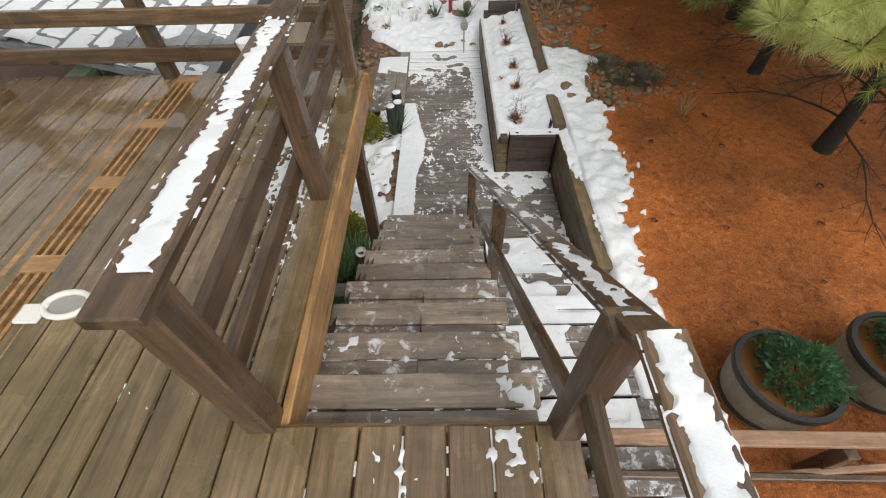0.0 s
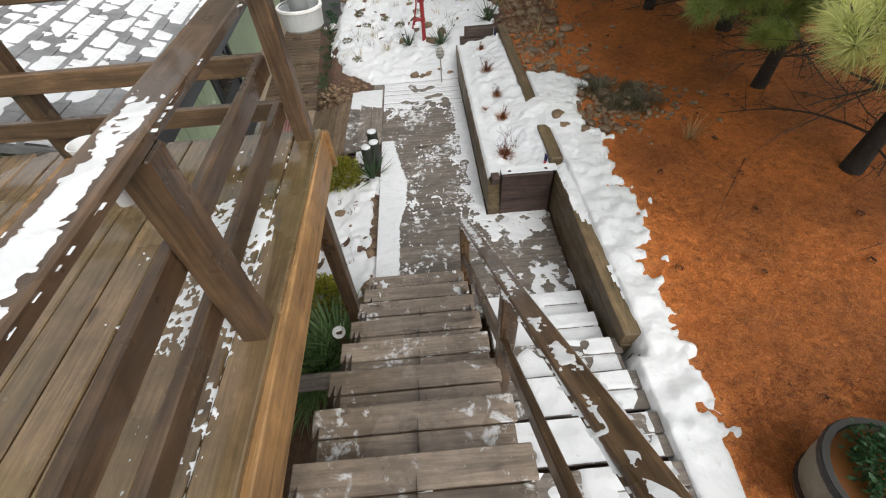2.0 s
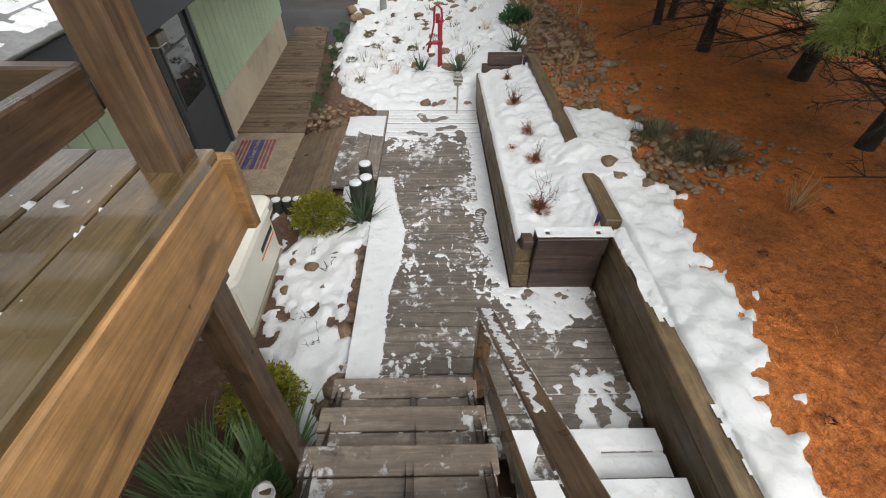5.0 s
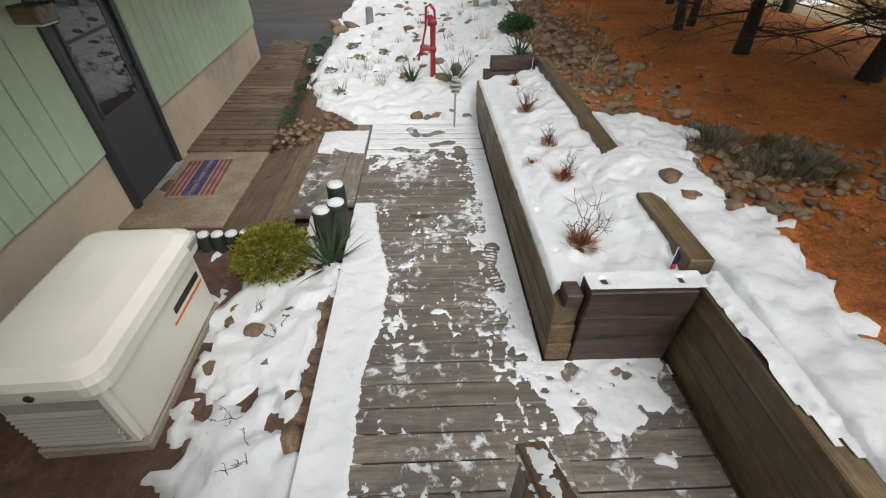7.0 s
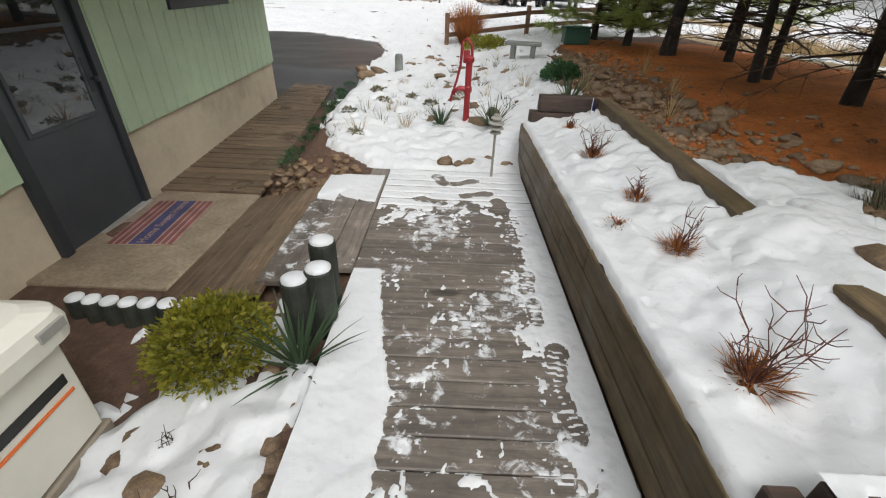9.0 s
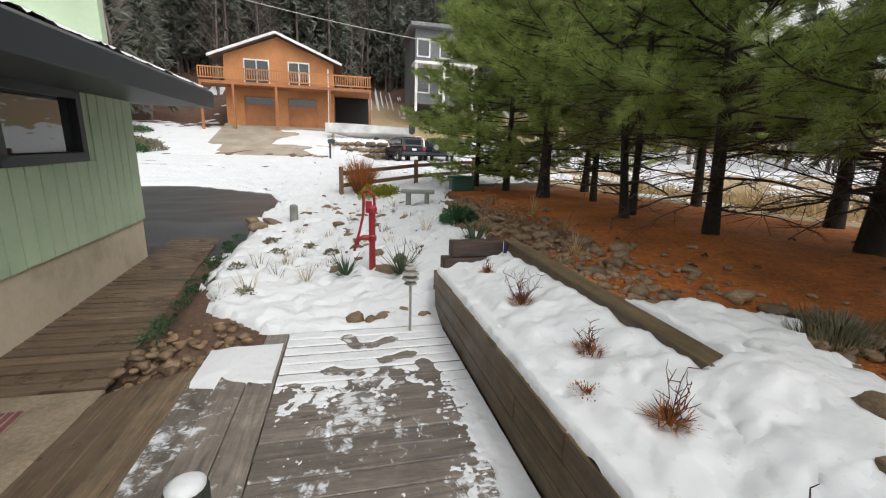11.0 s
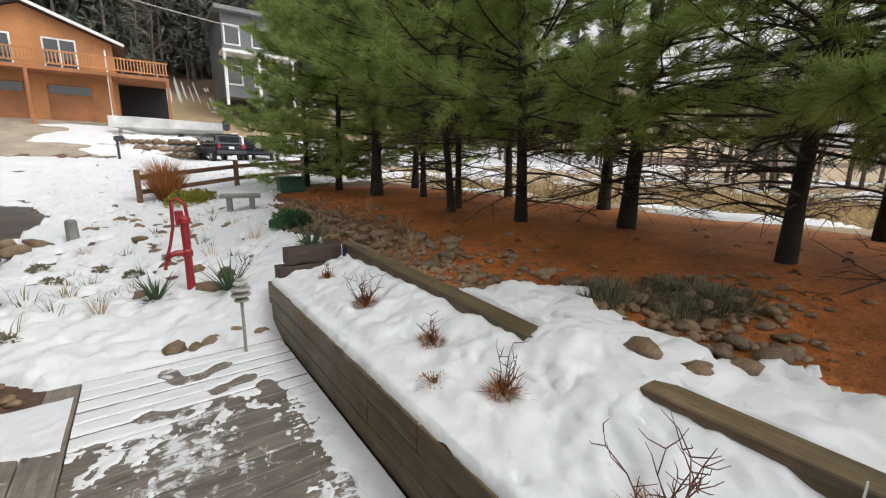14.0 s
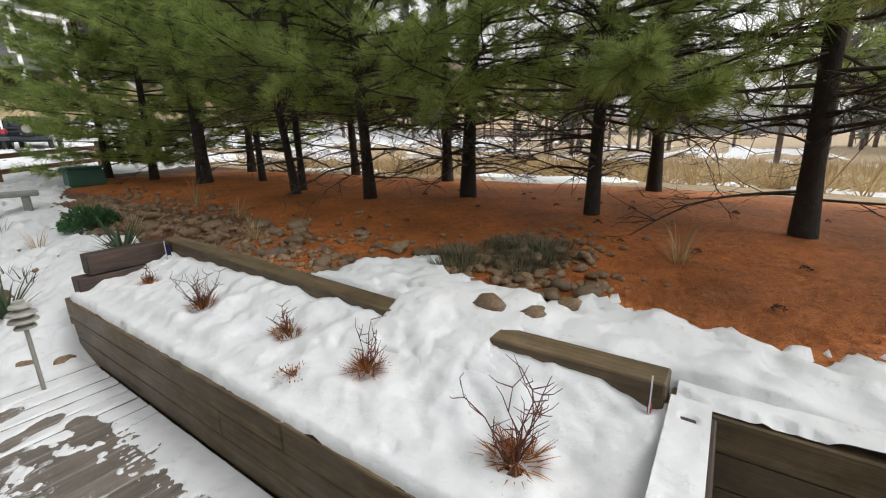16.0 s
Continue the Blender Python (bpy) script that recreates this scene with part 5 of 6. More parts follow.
for k in range(8):
    part("slat", box_bm((0.44, 0.03, 0.012), (0, 0, 0), 0.004), "grill", louvre, m=pose(-0.01, -0.545, 0.12 + 0.035 * k, 35, 0, 0))
part("lock", lathe_bm([(0, 0), (0.02, 0), (0.02, 0.02), (0, 0.022)], 12), "black", gen, m=pose(0.02, -0.578, 0.575, 90, 0, 0))
part("nameplate", span_bm((0.281, 0.11, 0.345), (0.285, 0.46, 0.395), 0.001), "black", gen, "black maker's mark")
part("orange_line", span_bm((0.281, 0.06, 0.295), (0.285, 0.47, 0.312), 0.001), "orange", gen)
part("latch", span_bm((0.33, 0.40, 0.60), (0.346, 0.52, 0.645), 0.004), "grill", gen)
part("pad", span_bm((-0.29, -0.54, -0.06), (0.29, 0.54, 0.03), 0.01), "concrete", gen)
pipes = thing("gas_pipes", "teal-grey gas pipe and conduit along the foundation", "pipe", (0, 0, 0))
for dx2, r in ((0, 0.022), (0.07, 0.016)):
    tb = Tubes()
    tb.add([(-1.02 + dx2, 4.9, -0.05), (-1.0 + dx2, 5.6, 0.0), (-0.95 + dx2, 6.3, 0.05), (-0.9 + dx2, 6.62, 0.05), (-0.62, 6.66, 0.0)], [r] * 5, 8)
    part("pipe", tb.mesh("pipe"), "pipe", pipes)

# ---- posts, lamps, pump and small things ----
def log_post(x, y, top, r, label, group):
    t = thing("log_post", label, "post", (x, y, -0.3), group=group)
    part("log", lathe_bm([(0, 0), (r, 0), (r * 1.02, (top + 0.3) * 0.5), (r, top + 0.29), (r * 0.93, top + 0.3), (0, top + 0.3)], 16), "log", t)
    part("snow_cap", lathe_bm([(r * 0.88, top + 0.298), (r * 0.9, top + 0.31), (r * 0.6, top + 0.322), (0, top + 0.326)], 16), "snow", t, smooth=True)
    return t


for x, y, z in ((0.83, 7.44, 0.375), (0.855, 7.26, 0.32), (0.75, 7.20, 0.29)):
    log_post(x, y, z, 0.072, "dark green log post capped with snow", "tall log posts")
for i in range(8):
    x = 0.16 - 0.125 * i
    log_post(x, 7.38 + 0.002 * i * i, -0.03 - 0.012 * i, 0.056, "short dark log edging post with snow on top", "log edging")

pump = thing("hand_pump", "old red cast-iron hand water pump", "pump", (1.69, 10.92, ground_z(1.69, 10.92)))
part("standpipe", lathe_bm([(0, 0), (0.075, 0), (0.075, 0.02), (0.04, 0.05), (0.036, 0.38), (0.05, 0.40), (0.05, 0.45), (0.037, 0.47), (0.04, 0.72), (0.058, 0.74), (0.058, 0.78), (0.03, 0.81), (0, 0.81)], 16), "red", pump, smooth=False)
tb = Tubes()
tb.add([(-0.02, 0, 0.43), (-0.10, -0.02, 0.44), (-0.16, -0.03, 0.42), (-0.17, -0.03, 0.36)], [0.034, 0.03, 0.026, 0.026], 8)
part("spout", tb.mesh("spout"), "red", pump)
part("bracket", span_bm((-0.075, -0.02, 0.72), (0.0, 0.02, 0.86), 0.008), "red", pump)
tb = Tubes()
tb.add([(0.03, 0, 0.80), (0.02, 0, 0.92), (-0.04, 0, 0.985), (-0.09, 0, 0.95), (-0.095, 0, 0.84), (-0.10, 0, 0.70), (-0.14, 0, 0.52), (-0.19, -0.01, 0.36), (-0.205, -0.01, 0.28)], [0.016, 0.018, 0.022, 0.02, 0.018, 0.016, 0.015, 0.015, 0.018], 8)
part("handle", tb.mesh("handle"), "red", pump)

lamp = thing("path_light", "weathered bronze path light on a thin stake", "lamp", (1.92, 9.48, 0.0))
part("stake", lathe_bm([(0, 0), (0.012, 0), (0.012, 0.44), (0, 0.44)], 10), "metal", lamp)
for k, (r, z) in enumerate(((0.055, 0.44), (0.075, 0.485), (0.075, 0.53), (0.055, 0.575))):
    part("tier", lathe_bm([(0, z), (r, z), (r * 0.9, z + 0.014), (0.03, z + 0.022), (0.03, z + 0.04), (0, z + 0.04)], 16), "metal", lamp)

peg = thing("wooden_peg", "short grey wooden peg in the snow", "post", (0.45, 14.4, ground_z(0.45, 14.4)))
part("stub", lathe_bm([(0, -0.05), (0.08, -0.05), (0.075, 0.32), (0.05, 0.35), (0, 0.35)], 10), "slate", peg)

bench = thing("stone_bench", "small grey stone garden bench", "bench", (2.93, 15.0, ground_z(2.93, 15.0)), rz=-12)
part("seat", box_bm((0.72, 0.32, 0.07), (0, 0, 0.33), 0.012), "slate", bench)
for x in (-0.2, 0.2):
    part("leg", box_bm((0.1, 0.26, 0.34), (x, 0, 0.14), 0.01), "slate", bench)
bin_ = thing("garden_box", "dark green plastic garden box", "box", (4.55, 17.3, ground_z(4.55, 17.3)))
part("body", box_bm((0.62, 0.4, 0.36), (0, 0, 0.17), 0.03, 2), "greenbin", bin_)
part("lid", box_bm((0.66, 0.44, 0.05), (0, 0, 0.37), 0.015), "greenbin", bin_)

fence = thing("rail_fence", "low split-rail fence of reddish-brown wood", "fence", (0, 0, 0))
posts = [(1.32, 18.2), (3.68, 19.7), (6.1, 21.2), (8.6, 22.8)]
for x, y in posts:
    z = ground_z(x, y)
    plank("post", (x, y, z - 0.1), (x, y, z + 0.8), 0.12, 0.12, "fence", fence)
for (x0, y0), (x1, y1) in zip(posts, posts[1:]):
    for h in (0.28, 0.62):
        plank("rail", (x0, y0, ground_z(x0, y0) + h), (x1, y1, ground_z(x1, y1) + h), 0.06, 0.11, "fence", fence)

mat_ = thing("doormat", "striped red and navy doormat with worn lettering", "mat", (-0.885, 8.64, -0.198), rz=5)
part("base", span_bm((-0.25, -0.40, 0), (0.25, 0.40, 0.008), 0.002), "mattan", mat_)
for k, x in enumerate((-0.22, -0.17, -0.12, 0.12, 0.17, 0.22)):
    part("stripe", span_bm((x - 0.016, -0.395, 0.006), (x + 0.016, 0.395, 0.011), 0.001), "matred", mat_)
part("band", span_bm((-0.085, -0.395, 0.006), (0.085, 0.395, 0.011), 0.001), "matblue", mat_)
text_part("Home Sweet Home", 0.095, "mattan", mat_, pose(0, 0, 0.012, 0, 0, 90))

for i, (x, y, z) in enumerate(((3.0 - 0.12, 6.17, 0.5), (2.86, 9.75, 0.55))):
    fl = thing("small_flag", "tiny striped flag on a thin stick in the bed", "flag", (x, y, z), group="bed flags")
    part("stick", lathe_bm([(0, -0.05), (0.003, -0.05), (0.003, 0.2), (0, 0.2)], 6), "white", fl)
    bm = bmesh.new()
    v = [bm.verts.new(p) for p in ((0.003, 0, 0.19), (0.045, 0.008, 0.13), (0.04, 0.012, 0.05), (0.003, 0, 0.05))]
    bm.faces.new(v)
    bmesh.ops.solidify(bm, geom=bm.faces[:], thickness=0.002)
    part("cloth", bm, "flagblue", fl)
    part("stripes", span_bm((0.003, -0.006, 0.05), (0.03, 0.006, 0.075)), "flagred" if i == 0 else "white", fl)

fish = thing("fish_ornament", "white fish-shaped ornament hooked on the railing cap", "ornament", (0.865, 2.0, 2.95))
part("hook", span_bm((0.0, -0.006, -0.008), (0.10, 0.006, 0.004), 0.002), "metal", fish)
tb = Tubes()
tb.add([(-0.03 + 0.045 * math.cos(a), 0.03 * math.sin(a), 0.0) for a in np.linspace(0, 6.2832, 17)], [0.007] * 17, 6)
part("ring", tb.mesh("ring"), "plate", fish)
part("tail", box_bm((0.05, 0.045, 0.008), (-0.09, -0.02, 0), 0.003), "plate", fish)
part("face", lathe_bm([(0, 0), (0.042, 0), (0.042, 0.004), (0, 0.004)], 16), "metal", fish, m=pose(-0.03, 0, -0.006) @ Matrix.Diagonal((1, 0.62, 1, 1)))
gauge = thing("rain_gauge", "white plastic rain cup fixed to a railing post", "rain gauge", (0.842, 3.16, 2.80))
part("tube", lathe_bm([(0, 0), (0.022, 0), (0.026, 0.13), (0.034, 0.17), (0.031, 0.17), (0.022, 0.128), (0.019, 0.006), (0, 0.006)], 18), "white", gauge, smooth=False)
part("bracket", span_bm((0.02, -0.012, 0.06), (0.062, 0.012, 0.075), 0.002), "white", gauge)
cup = thing("white_cup", "white cup lying beside the stairs", "cup", (0.70, 4.27, 0.42))
part("bowl", lathe_bm([(0, 0), (0.035, 0), (0.055, 0.06), (0.05, 0.06), (0.032, 0.008), (0, 0.008)], 16), "white", cup, m=pose(0, 0, 0, 50, 0, 20))
part("post", span_bm((-0.03, -0.03, -0.6), (0.03, 0.03, 0.0), 0.004), "rail", cup)
plank_piece = plank("loose_plank", (0.19, 3.88, 0.28), (0.80, 3.9, 0.28), 0.14, 0.04, "walk")
tagged(plank_piece, "loose grey plank lying beside the stairs", "plank")

# ---- half barrels ----
def half_barrel(x, y, plantseed):
    z = ground_z(x, y)
    t = thing("half_barrel", "half wooden barrel planter with black hoops", "planter", (x, y, z - 0.02), group="half barrels")
    part("tub", lathe_bm([(0, 0), (0.26, 0), (0.30, 0.2), (0.325, 0.42), (0.295, 0.425), (0.29, 0.36), (0, 0.36)], 28), "barrel", t)
    for zz, r in ((0.05, 0.272), (0.375, 0.323)):
        part("hoop", lathe_bm([(r, zz), (r + 0.008, zz + 0.002), (r + 0.012, zz + 0.05), (r + 0.004, zz + 0.05)], 28), "hoop", t)
    part("rim", lathe_bm([(0.29, 0.42), (0.295, 0.435), (0.33, 0.435), (0.337, 0.41)], 28), "hoop", t)
    part("soil", lathe_bm([(0.29, 0.365), (0.15, 0.385), (0, 0.38)], 20), "straws", t)
    part("juniper", leaf_ball("juniper", 0.25, 2600, 0.04, plantseed, "juniper", 0.85), "juniper", t, "spreading green juniper", m=pose(0.05, 0, 0.39))
    return t


half_barrel(3.86, 2.72, 5), half_barrel(4.68, 2.82, 6)
low = thing("low_fence", "low fence of pale raw lumber below the deck", "fence", (0, 0, 0))
plank("rail", (2.45, 2.30, 1.02), (5.2, 2.24, 1.02), 0.09, 0.04, "rawwood", low)
plank("rail", (2.45, 2.16, 0.72), (5.2, 2.1, 0.72), 0.04, 0.09, "rail", low)
plank("brace", (3.1, 2.14, 0.6), (5.2, 2.2, 0.98), 0.04, 0.06, "rawwood", low)
for x in (2.5, 3.9, 5.15):
    plank("post", (x, 2.21, 0.3), (x, 2.21, 1.0), 0.08, 0.08, "rail", low)

feeder = thing("hanging_feeder", "pale grey metal bird feeder tray hanging from a bracket", "bird feeder", (1.10, 4.33, 2.78))
part("tray", lathe_bm([(0, 0), (0.075, 0), (0.088, 0.012), (0.094, 0.085), (0.088, 0.085), (0.082, 0.02), (0, 0.02)], 24), "palegrey", feeder, smooth=False)
part("rim", lathe_bm([(0.087, 0.083), (0.098, 0.083), (0.098, 0.093), (0.087, 0.093)], 24), "white", feeder)
part("tube", lathe_bm([(0, 0.02), (0.042, 0.02), (0.042, 0.36), (0.03, 0.39), (0, 0.40)], 16), "palegrey", feeder, smooth=True)
tb = Tubes()
tb.add([(0, 0, 0.39), (0, 0, 0.50), (-0.02, 0.02, 0.54), (-0.10, 0.06, 0.53), (-0.115, 0.07, 0.2)], [0.006] * 5, 6)
part("bracket", tb.mesh("bracket"), "doortrim", feeder)

# ---- white pines ----
def needle_mesh(name, places, axes, count, length, width, seed, mat):
    """Tufts of long needles at the given places, each a thin pointed blade."""
    q = np.random.RandomState(seed)
    p, a = np.repeat(np.asarray(places), count, 0), np.repeat(np.asarray(axes), count, 0)
    n = len(p)
    a = a / np.linalg.norm(a, axis=1)[:, None]
    r = q.normal(size=(n, 3))
    u = np.cross(a, r)
    u /= np.linalg.norm(u, axis=1)[:, None]
    tilt = q.uniform(0.15, 1.3, n)[:, None]
    d = a * np.cos(tilt) + u * np.sin(tilt)
    d[:, 2] -= 0.12
    ln = (length * q.uniform(0.65, 1.2, n))[:, None]
    s = np.cross(d, q.normal(size=(n, 3)))
    s *= (width * 0.5 / np.linalg.norm(s, axis=1))[:, None]
    b = p + a * (q.uniform(-0.35, 0.1, n) * length)[:, None]
    v = np.stack([b - s, b + s, b + d * ln], 1).reshape(-1, 3)
    me = mesh_from(name, v, np.arange(3 * n).reshape(-1, 3))
    me.materials.append(M[mat])
    return me


def pine(x, y, height, reach, radius, seed, lean=(0, 0), clear=1.5, count=22, needle=0.12, dead=16, top=99.0, wide=0.0045, low=(), low_mat="needle"):
    q = random.Random(seed)
    z = ground_z(x, y)
    t = thing("pine_tree", "tall white pine with bare lower limbs and soft green needles", "tree", (x, y, z - 0.05), group="white pines")
    pts, rad = [], []
    for k in range(13):
        f = k / 12
        pts.append((lean[0] * f * height + 0.05 * math.sin(4 * f + seed), lean[1] * f * height + 0.05 * math.cos(5 * f + seed), f * height))
        rad.append(radius * (1.35 if k == 0 else 1.0) * (1 - 0.8 * f) + 0.008)
    tv, tf = tube_np(pts, rad, 14)
    tv = [v + (Vector((v.x - 0, v.y, 0)).normalized() * 0.012 * noise.noise(v * 6)) for v in tv]
    part("trunk", mesh_from("trunk", [tuple(v) for v in tv], tf), "bark", t, "dark furrowed trunk", smooth=True)

    def axis_at(h):
        f = min(1, h / height) * 12
        i = min(11, int(f))
        return Vector(pts[i]).lerp(Vector(pts[i + 1]), f - i)

    bare = Tubes()
    for i in range(dead):
        h, a, ln = q.uniform(0.35, clear + 0.7), q.uniform(0, 6.283), reach * q.uniform(0.3, 0.75)
        p, d = axis_at(h), Vector((math.cos(a), math.sin(a), q.uniform(-0.05, 0.35)))
        line = []
        for k in range(7):
            line.append(p)
            d = (d + Vector((q.uniform(-0.22, 0.22), q.uniform(-0.22, 0.22), q.uniform(-0.20, 0.12)))).normalized()
            p = p + d * ln / 6
        r0 = 0.008 + 0.012 * q.random()
        bare.add(line, [r0 * (1 - 0.13 * k) for k in range(7)], 5)
        for j in range(12):
            k = q.randrange(1, 7)
            b = line[k]
            e = (line[k] - line[k - 1]).normalized()
            w = (e + Vector((q.uniform(-1, 1), q.uniform(-1, 1), q.uniform(-0.6, 0.7)))).normalized()
            tw = [b, b + w * ln * 0.10, b + (w + Vector((0, 0, q.uniform(-0.4, 0.3)))) * ln * q.uniform(0.16, 0.3)]
            bare.add(tw, [0.005, 0.0035, 0.0018], 3)
            for m_ in range(2):
                g = tw[1] + Vector((q.uniform(-1, 1), q.uniform(-1, 1), q.uniform(-0.6, 0.6))) * ln * 0.09
                bare.add([tw[1], g], [0.003, 0.0015], 3)
    part("dead_branchwork", bare.mesh("dead_branchwork"), "twig", t, "tangle of bare dead limbs")["kind"] = "stuff"
    live, places, axes = Tubes(), [], []
    h = clear
    while h < min(height - 0.2, top):
        f = h / height
        ln = reach * min(1.0, 0.65 + 0.9 * f) * (1 - f ** 1.6) + 0.25
        for i in range(q.choice((4, 5, 5, 6))):
            a = q.uniform(0, 6.283)
            p = axis_at(h + q.uniform(-0.15, 0.15))
            d = Vector((math.cos(a), math.sin(a), q.uniform(-0.12, 0.14) + 0.5 * f))
            l2 = ln * q.uniform(0.7, 1.12)
            line = []
            n = 8
            for k in range(n + 1):
                line.append(p)
                d = (d + Vector((q.uniform(-0.12, 0.12), q.uniform(-0.12, 0.12), -0.05 + 0.025 * k))).normalized()
                p = p + d * l2 / n
            live.add(line, [0.02 * (1 - 0.1 * k) for k in range(n + 1)], 5)
            for k in range(2, n + 1):
                for side in (-1, 1):
                    e = (line[k] - line[k - 1]).normalized()
                    s = e.cross(Vector((0, 0, 1))) * side
                    w = (e * q.uniform(0.5, 1.1) + s * q.uniform(0.5, 1.0) + Vector((0, 0, q.uniform(-0.25, 0.4)))).normalized()
                    sl = l2 * q.uniform(0.12, 0.26) * (1.2 - 0.07 * k)
                    live.add([line[k], line[k] + w * sl], [0.005, 0.003], 3)
                    for g in (0.6, 1.0):
                        places.append(tuple(line[k] + w * sl * g + Vector((q.uniform(-0.03, 0.03), q.uniform(-0.03, 0.03), q.uniform(-0.03, 0.03)))))
                        axes.append(tuple(w + Vector((0, 0, 0.25))))
            places.append(tuple(line[-1]))
            axes.append(tuple(d))
        h += q.uniform(0.26, 0.36)
    shade_n = len(places)
    # long low limbs that reach out of the crown, given by root height and tip
    for rise, tip in low:
        a, b = axis_at(rise), Vector(tip) - Vector((x, y, z - 0.05))
        line = [a.lerp(b, k / 14) + Vector((0, 0, -0.25 * math.sin(math.pi * k / 14))) + Vector((q.uniform(-1, 1), q.uniform(-1, 1), q.uniform(-1, 1))) * 0.02 for k in range(15)]
        live.add(line, [0.022 * (1 - 0.058 * k) for k in range(15)], 6)
        for k in range(5, 15):
            e = (line[k] - line[k - 1]).normalized()
            for j in range(5):
                w = (e * q.uniform(0.4, 1.1) + Vector((q.uniform(-1, 1), q.uniform(-1, 1), q.uniform(-0.6, 0.7)))).normalized()
                sl = q.uniform(0.12, 0.42) * (1.25 - 0.05 * k)
                live.add([line[k], line[k] + w * sl], [0.005, 0.003], 4)
                for g in (0.45, 0.75, 1.0):
                    places.append(tuple(line[k] + w * sl * g))
                    axes.append(tuple(w + Vector((0, 0, 0.2))))
    part("live_branchwork", live.mesh("live_branchwork"), "twig", t)["kind"] = "stuff"
    part("crown", needle_mesh("crown", places[:shade_n], axes[:shade_n], count, needle, wide, seed, "needle"), "needle", t, "soft blue-green needle crown")["kind"] = "stuff"
    if low:
        part("low_limb_needles", needle_mesh("low_limb_needles", places[shade_n:], axes[shade_n:], count, needle * 0.85, wide, seed + 1, low_mat), low_mat, t, "soft needles on the long low limbs")["kind"] = "stuff"
    return t


# nearest pine: its low limbs get the needle colour brightened as if lit
pine(5.90, 5.48, 7.5, 2.5, 0.075, 11, (0.03, 0.0), 1.15, 52, 0.17, 26, 4.4, 0.0055, ((2.35, (3.5, 4.08, 2.64)), (2.4, (3.7, 3.66, 2.64)), (2.5, (3.95, 3.52, 2.74)), (2.2, (4.5, 5.0, 2.45)), (2.1, (4.1, 4.1, 2.55))), "litneedle")
pine(5.90, 7.15, 7.5, 2.3, 0.06, 12, (0.04, 0.0), 1.3, 50, 0.16, 40, 4.4, 0.0055, ((2.0, (4.4, 6.6, 1.95)), (1.8, (4.9, 6.3, 1.75))))
pine(6.35, 8.95, 8.0, 2.6, 0.085, 13, (0.01, 0.0), 1.15, 60, 0.175, 52, 4.8, 0.0055)
pine(5.62, 10.15, 7.0, 2.0, 0.07, 14, (-0.05, 0.02), 1.35, 54, 0.16, 36, 5.0, 0.006)
pine(5.55, 11.7, 7.0, 2.0, 0.055, 15, (-0.10, 0.0), 1.35, 48, 0.16, 28, 5.4, 0.006)
pine(5.95, 12.0, 6.5, 1.7, 0.05, 16, (0.03, 0.0), 1.4, 44, 0.16, 28, 5.4, 0.006)
pine(6.7, 14.2, 7.5, 2.0, 0.06, 17, (0.0, 0.0), 1.3, 42, 0.17, 14, 6.2, 0.007)
pine(5.92, 15.0, 8.0, 2.3, 0.12, 18, (0.0, 0.0), 1.2, 46, 0.18, 16, 7.0, 0.008)
pine(5.75, 17.0, 7.5, 2.3, 0.075, 19, (0.0, 0.0), 0.6, 46, 0.19, 10, 7.2, 0.009)
pine(5.35, 18.6, 7.0, 2.1, 0.07, 20, (0.0, 0.0), 0.4, 46, 0.2, 6, 6.8, 0.01)
pine(8.2, 10.6, 7.5, 2.2, 0.09, 21, (0.0, 0.0), 1.4, 26, 0.15, 30, 5.5, 0.007)
pine(8.3, 7.0, 7.5, 2.1, 0.08, 22, (0.0, 0.0), 1.9, 22, 0.15, 34, 4.8, 0.007)
pine(8.6, 13.4, 7.5, 2.3, 0.08, 23, (0.0, 0.0), 1.3, 26, 0.16, 12, 6.0, 0.008)
pine(7.8, 3.6, 7.5, 2.2, 0.10, 24, (0.0, 0.0), 1.4, 30, 0.14, 16, 4.2, 0.006)
pine(8.2, 17.0, 8.0, 2.4, 0.09, 25, (0.0, 0.0), 0.8, 26, 0.17, 8, 7.0, 0.009)

# fallen needles over the straw ground
q = np.random.RandomState(4)
n = 120000
px = 3.3 + 4.6 * q.rand(n) ** 1.3
py = 1.6 + 15.0 * q.rand(n) ** 1.2
ok = np.array([snow_mask(a, b) < -0.12 for a, b in zip(px, py)])
px, py = px[ok], py[ok]
pz = np.array([ground_z(a, b) for a, b in zip(px, py)]) + 0.004
ang = q.rand(len(px)) * 6.283
ln = q.uniform(0.04, 0.10, len(px))
c = np.stack([px, py, pz], 1)
d = np.stack([np.cos(ang), np.sin(ang), q.uniform(-0.08, 0.3, len(px))], 1) * ln[:, None]
s = np.stack([-np.sin(ang), np.cos(ang), np.zeros(len(px))], 1) * 0.002
fallen = part("fallen_needles", mesh_from("fallen_needles", np.stack([c - s, c + s, c + d], 1).reshape(-1, 3), np.arange(3 * len(px)).reshape(-1, 3)), "straws")
tagged(fallen, "rust-coloured fallen pine needles", "pine straw", kind="stuff")
CONE = leaf_ball("cone", 0.035, 60, 0.022, 9, "twig", 0.9, 0.6)
for i in range(48):
    x, y = 3.6 + 3.6 * rng.random(), 2.4 + 8 * rng.random()
    plant("pine_cone", CONE, (x, y, ground_z(x, y)), "dark fallen pine cone on straw", "pine cone", "pine cones", rng.uniform(0, 360), rng.uniform(0.5, 0.9))

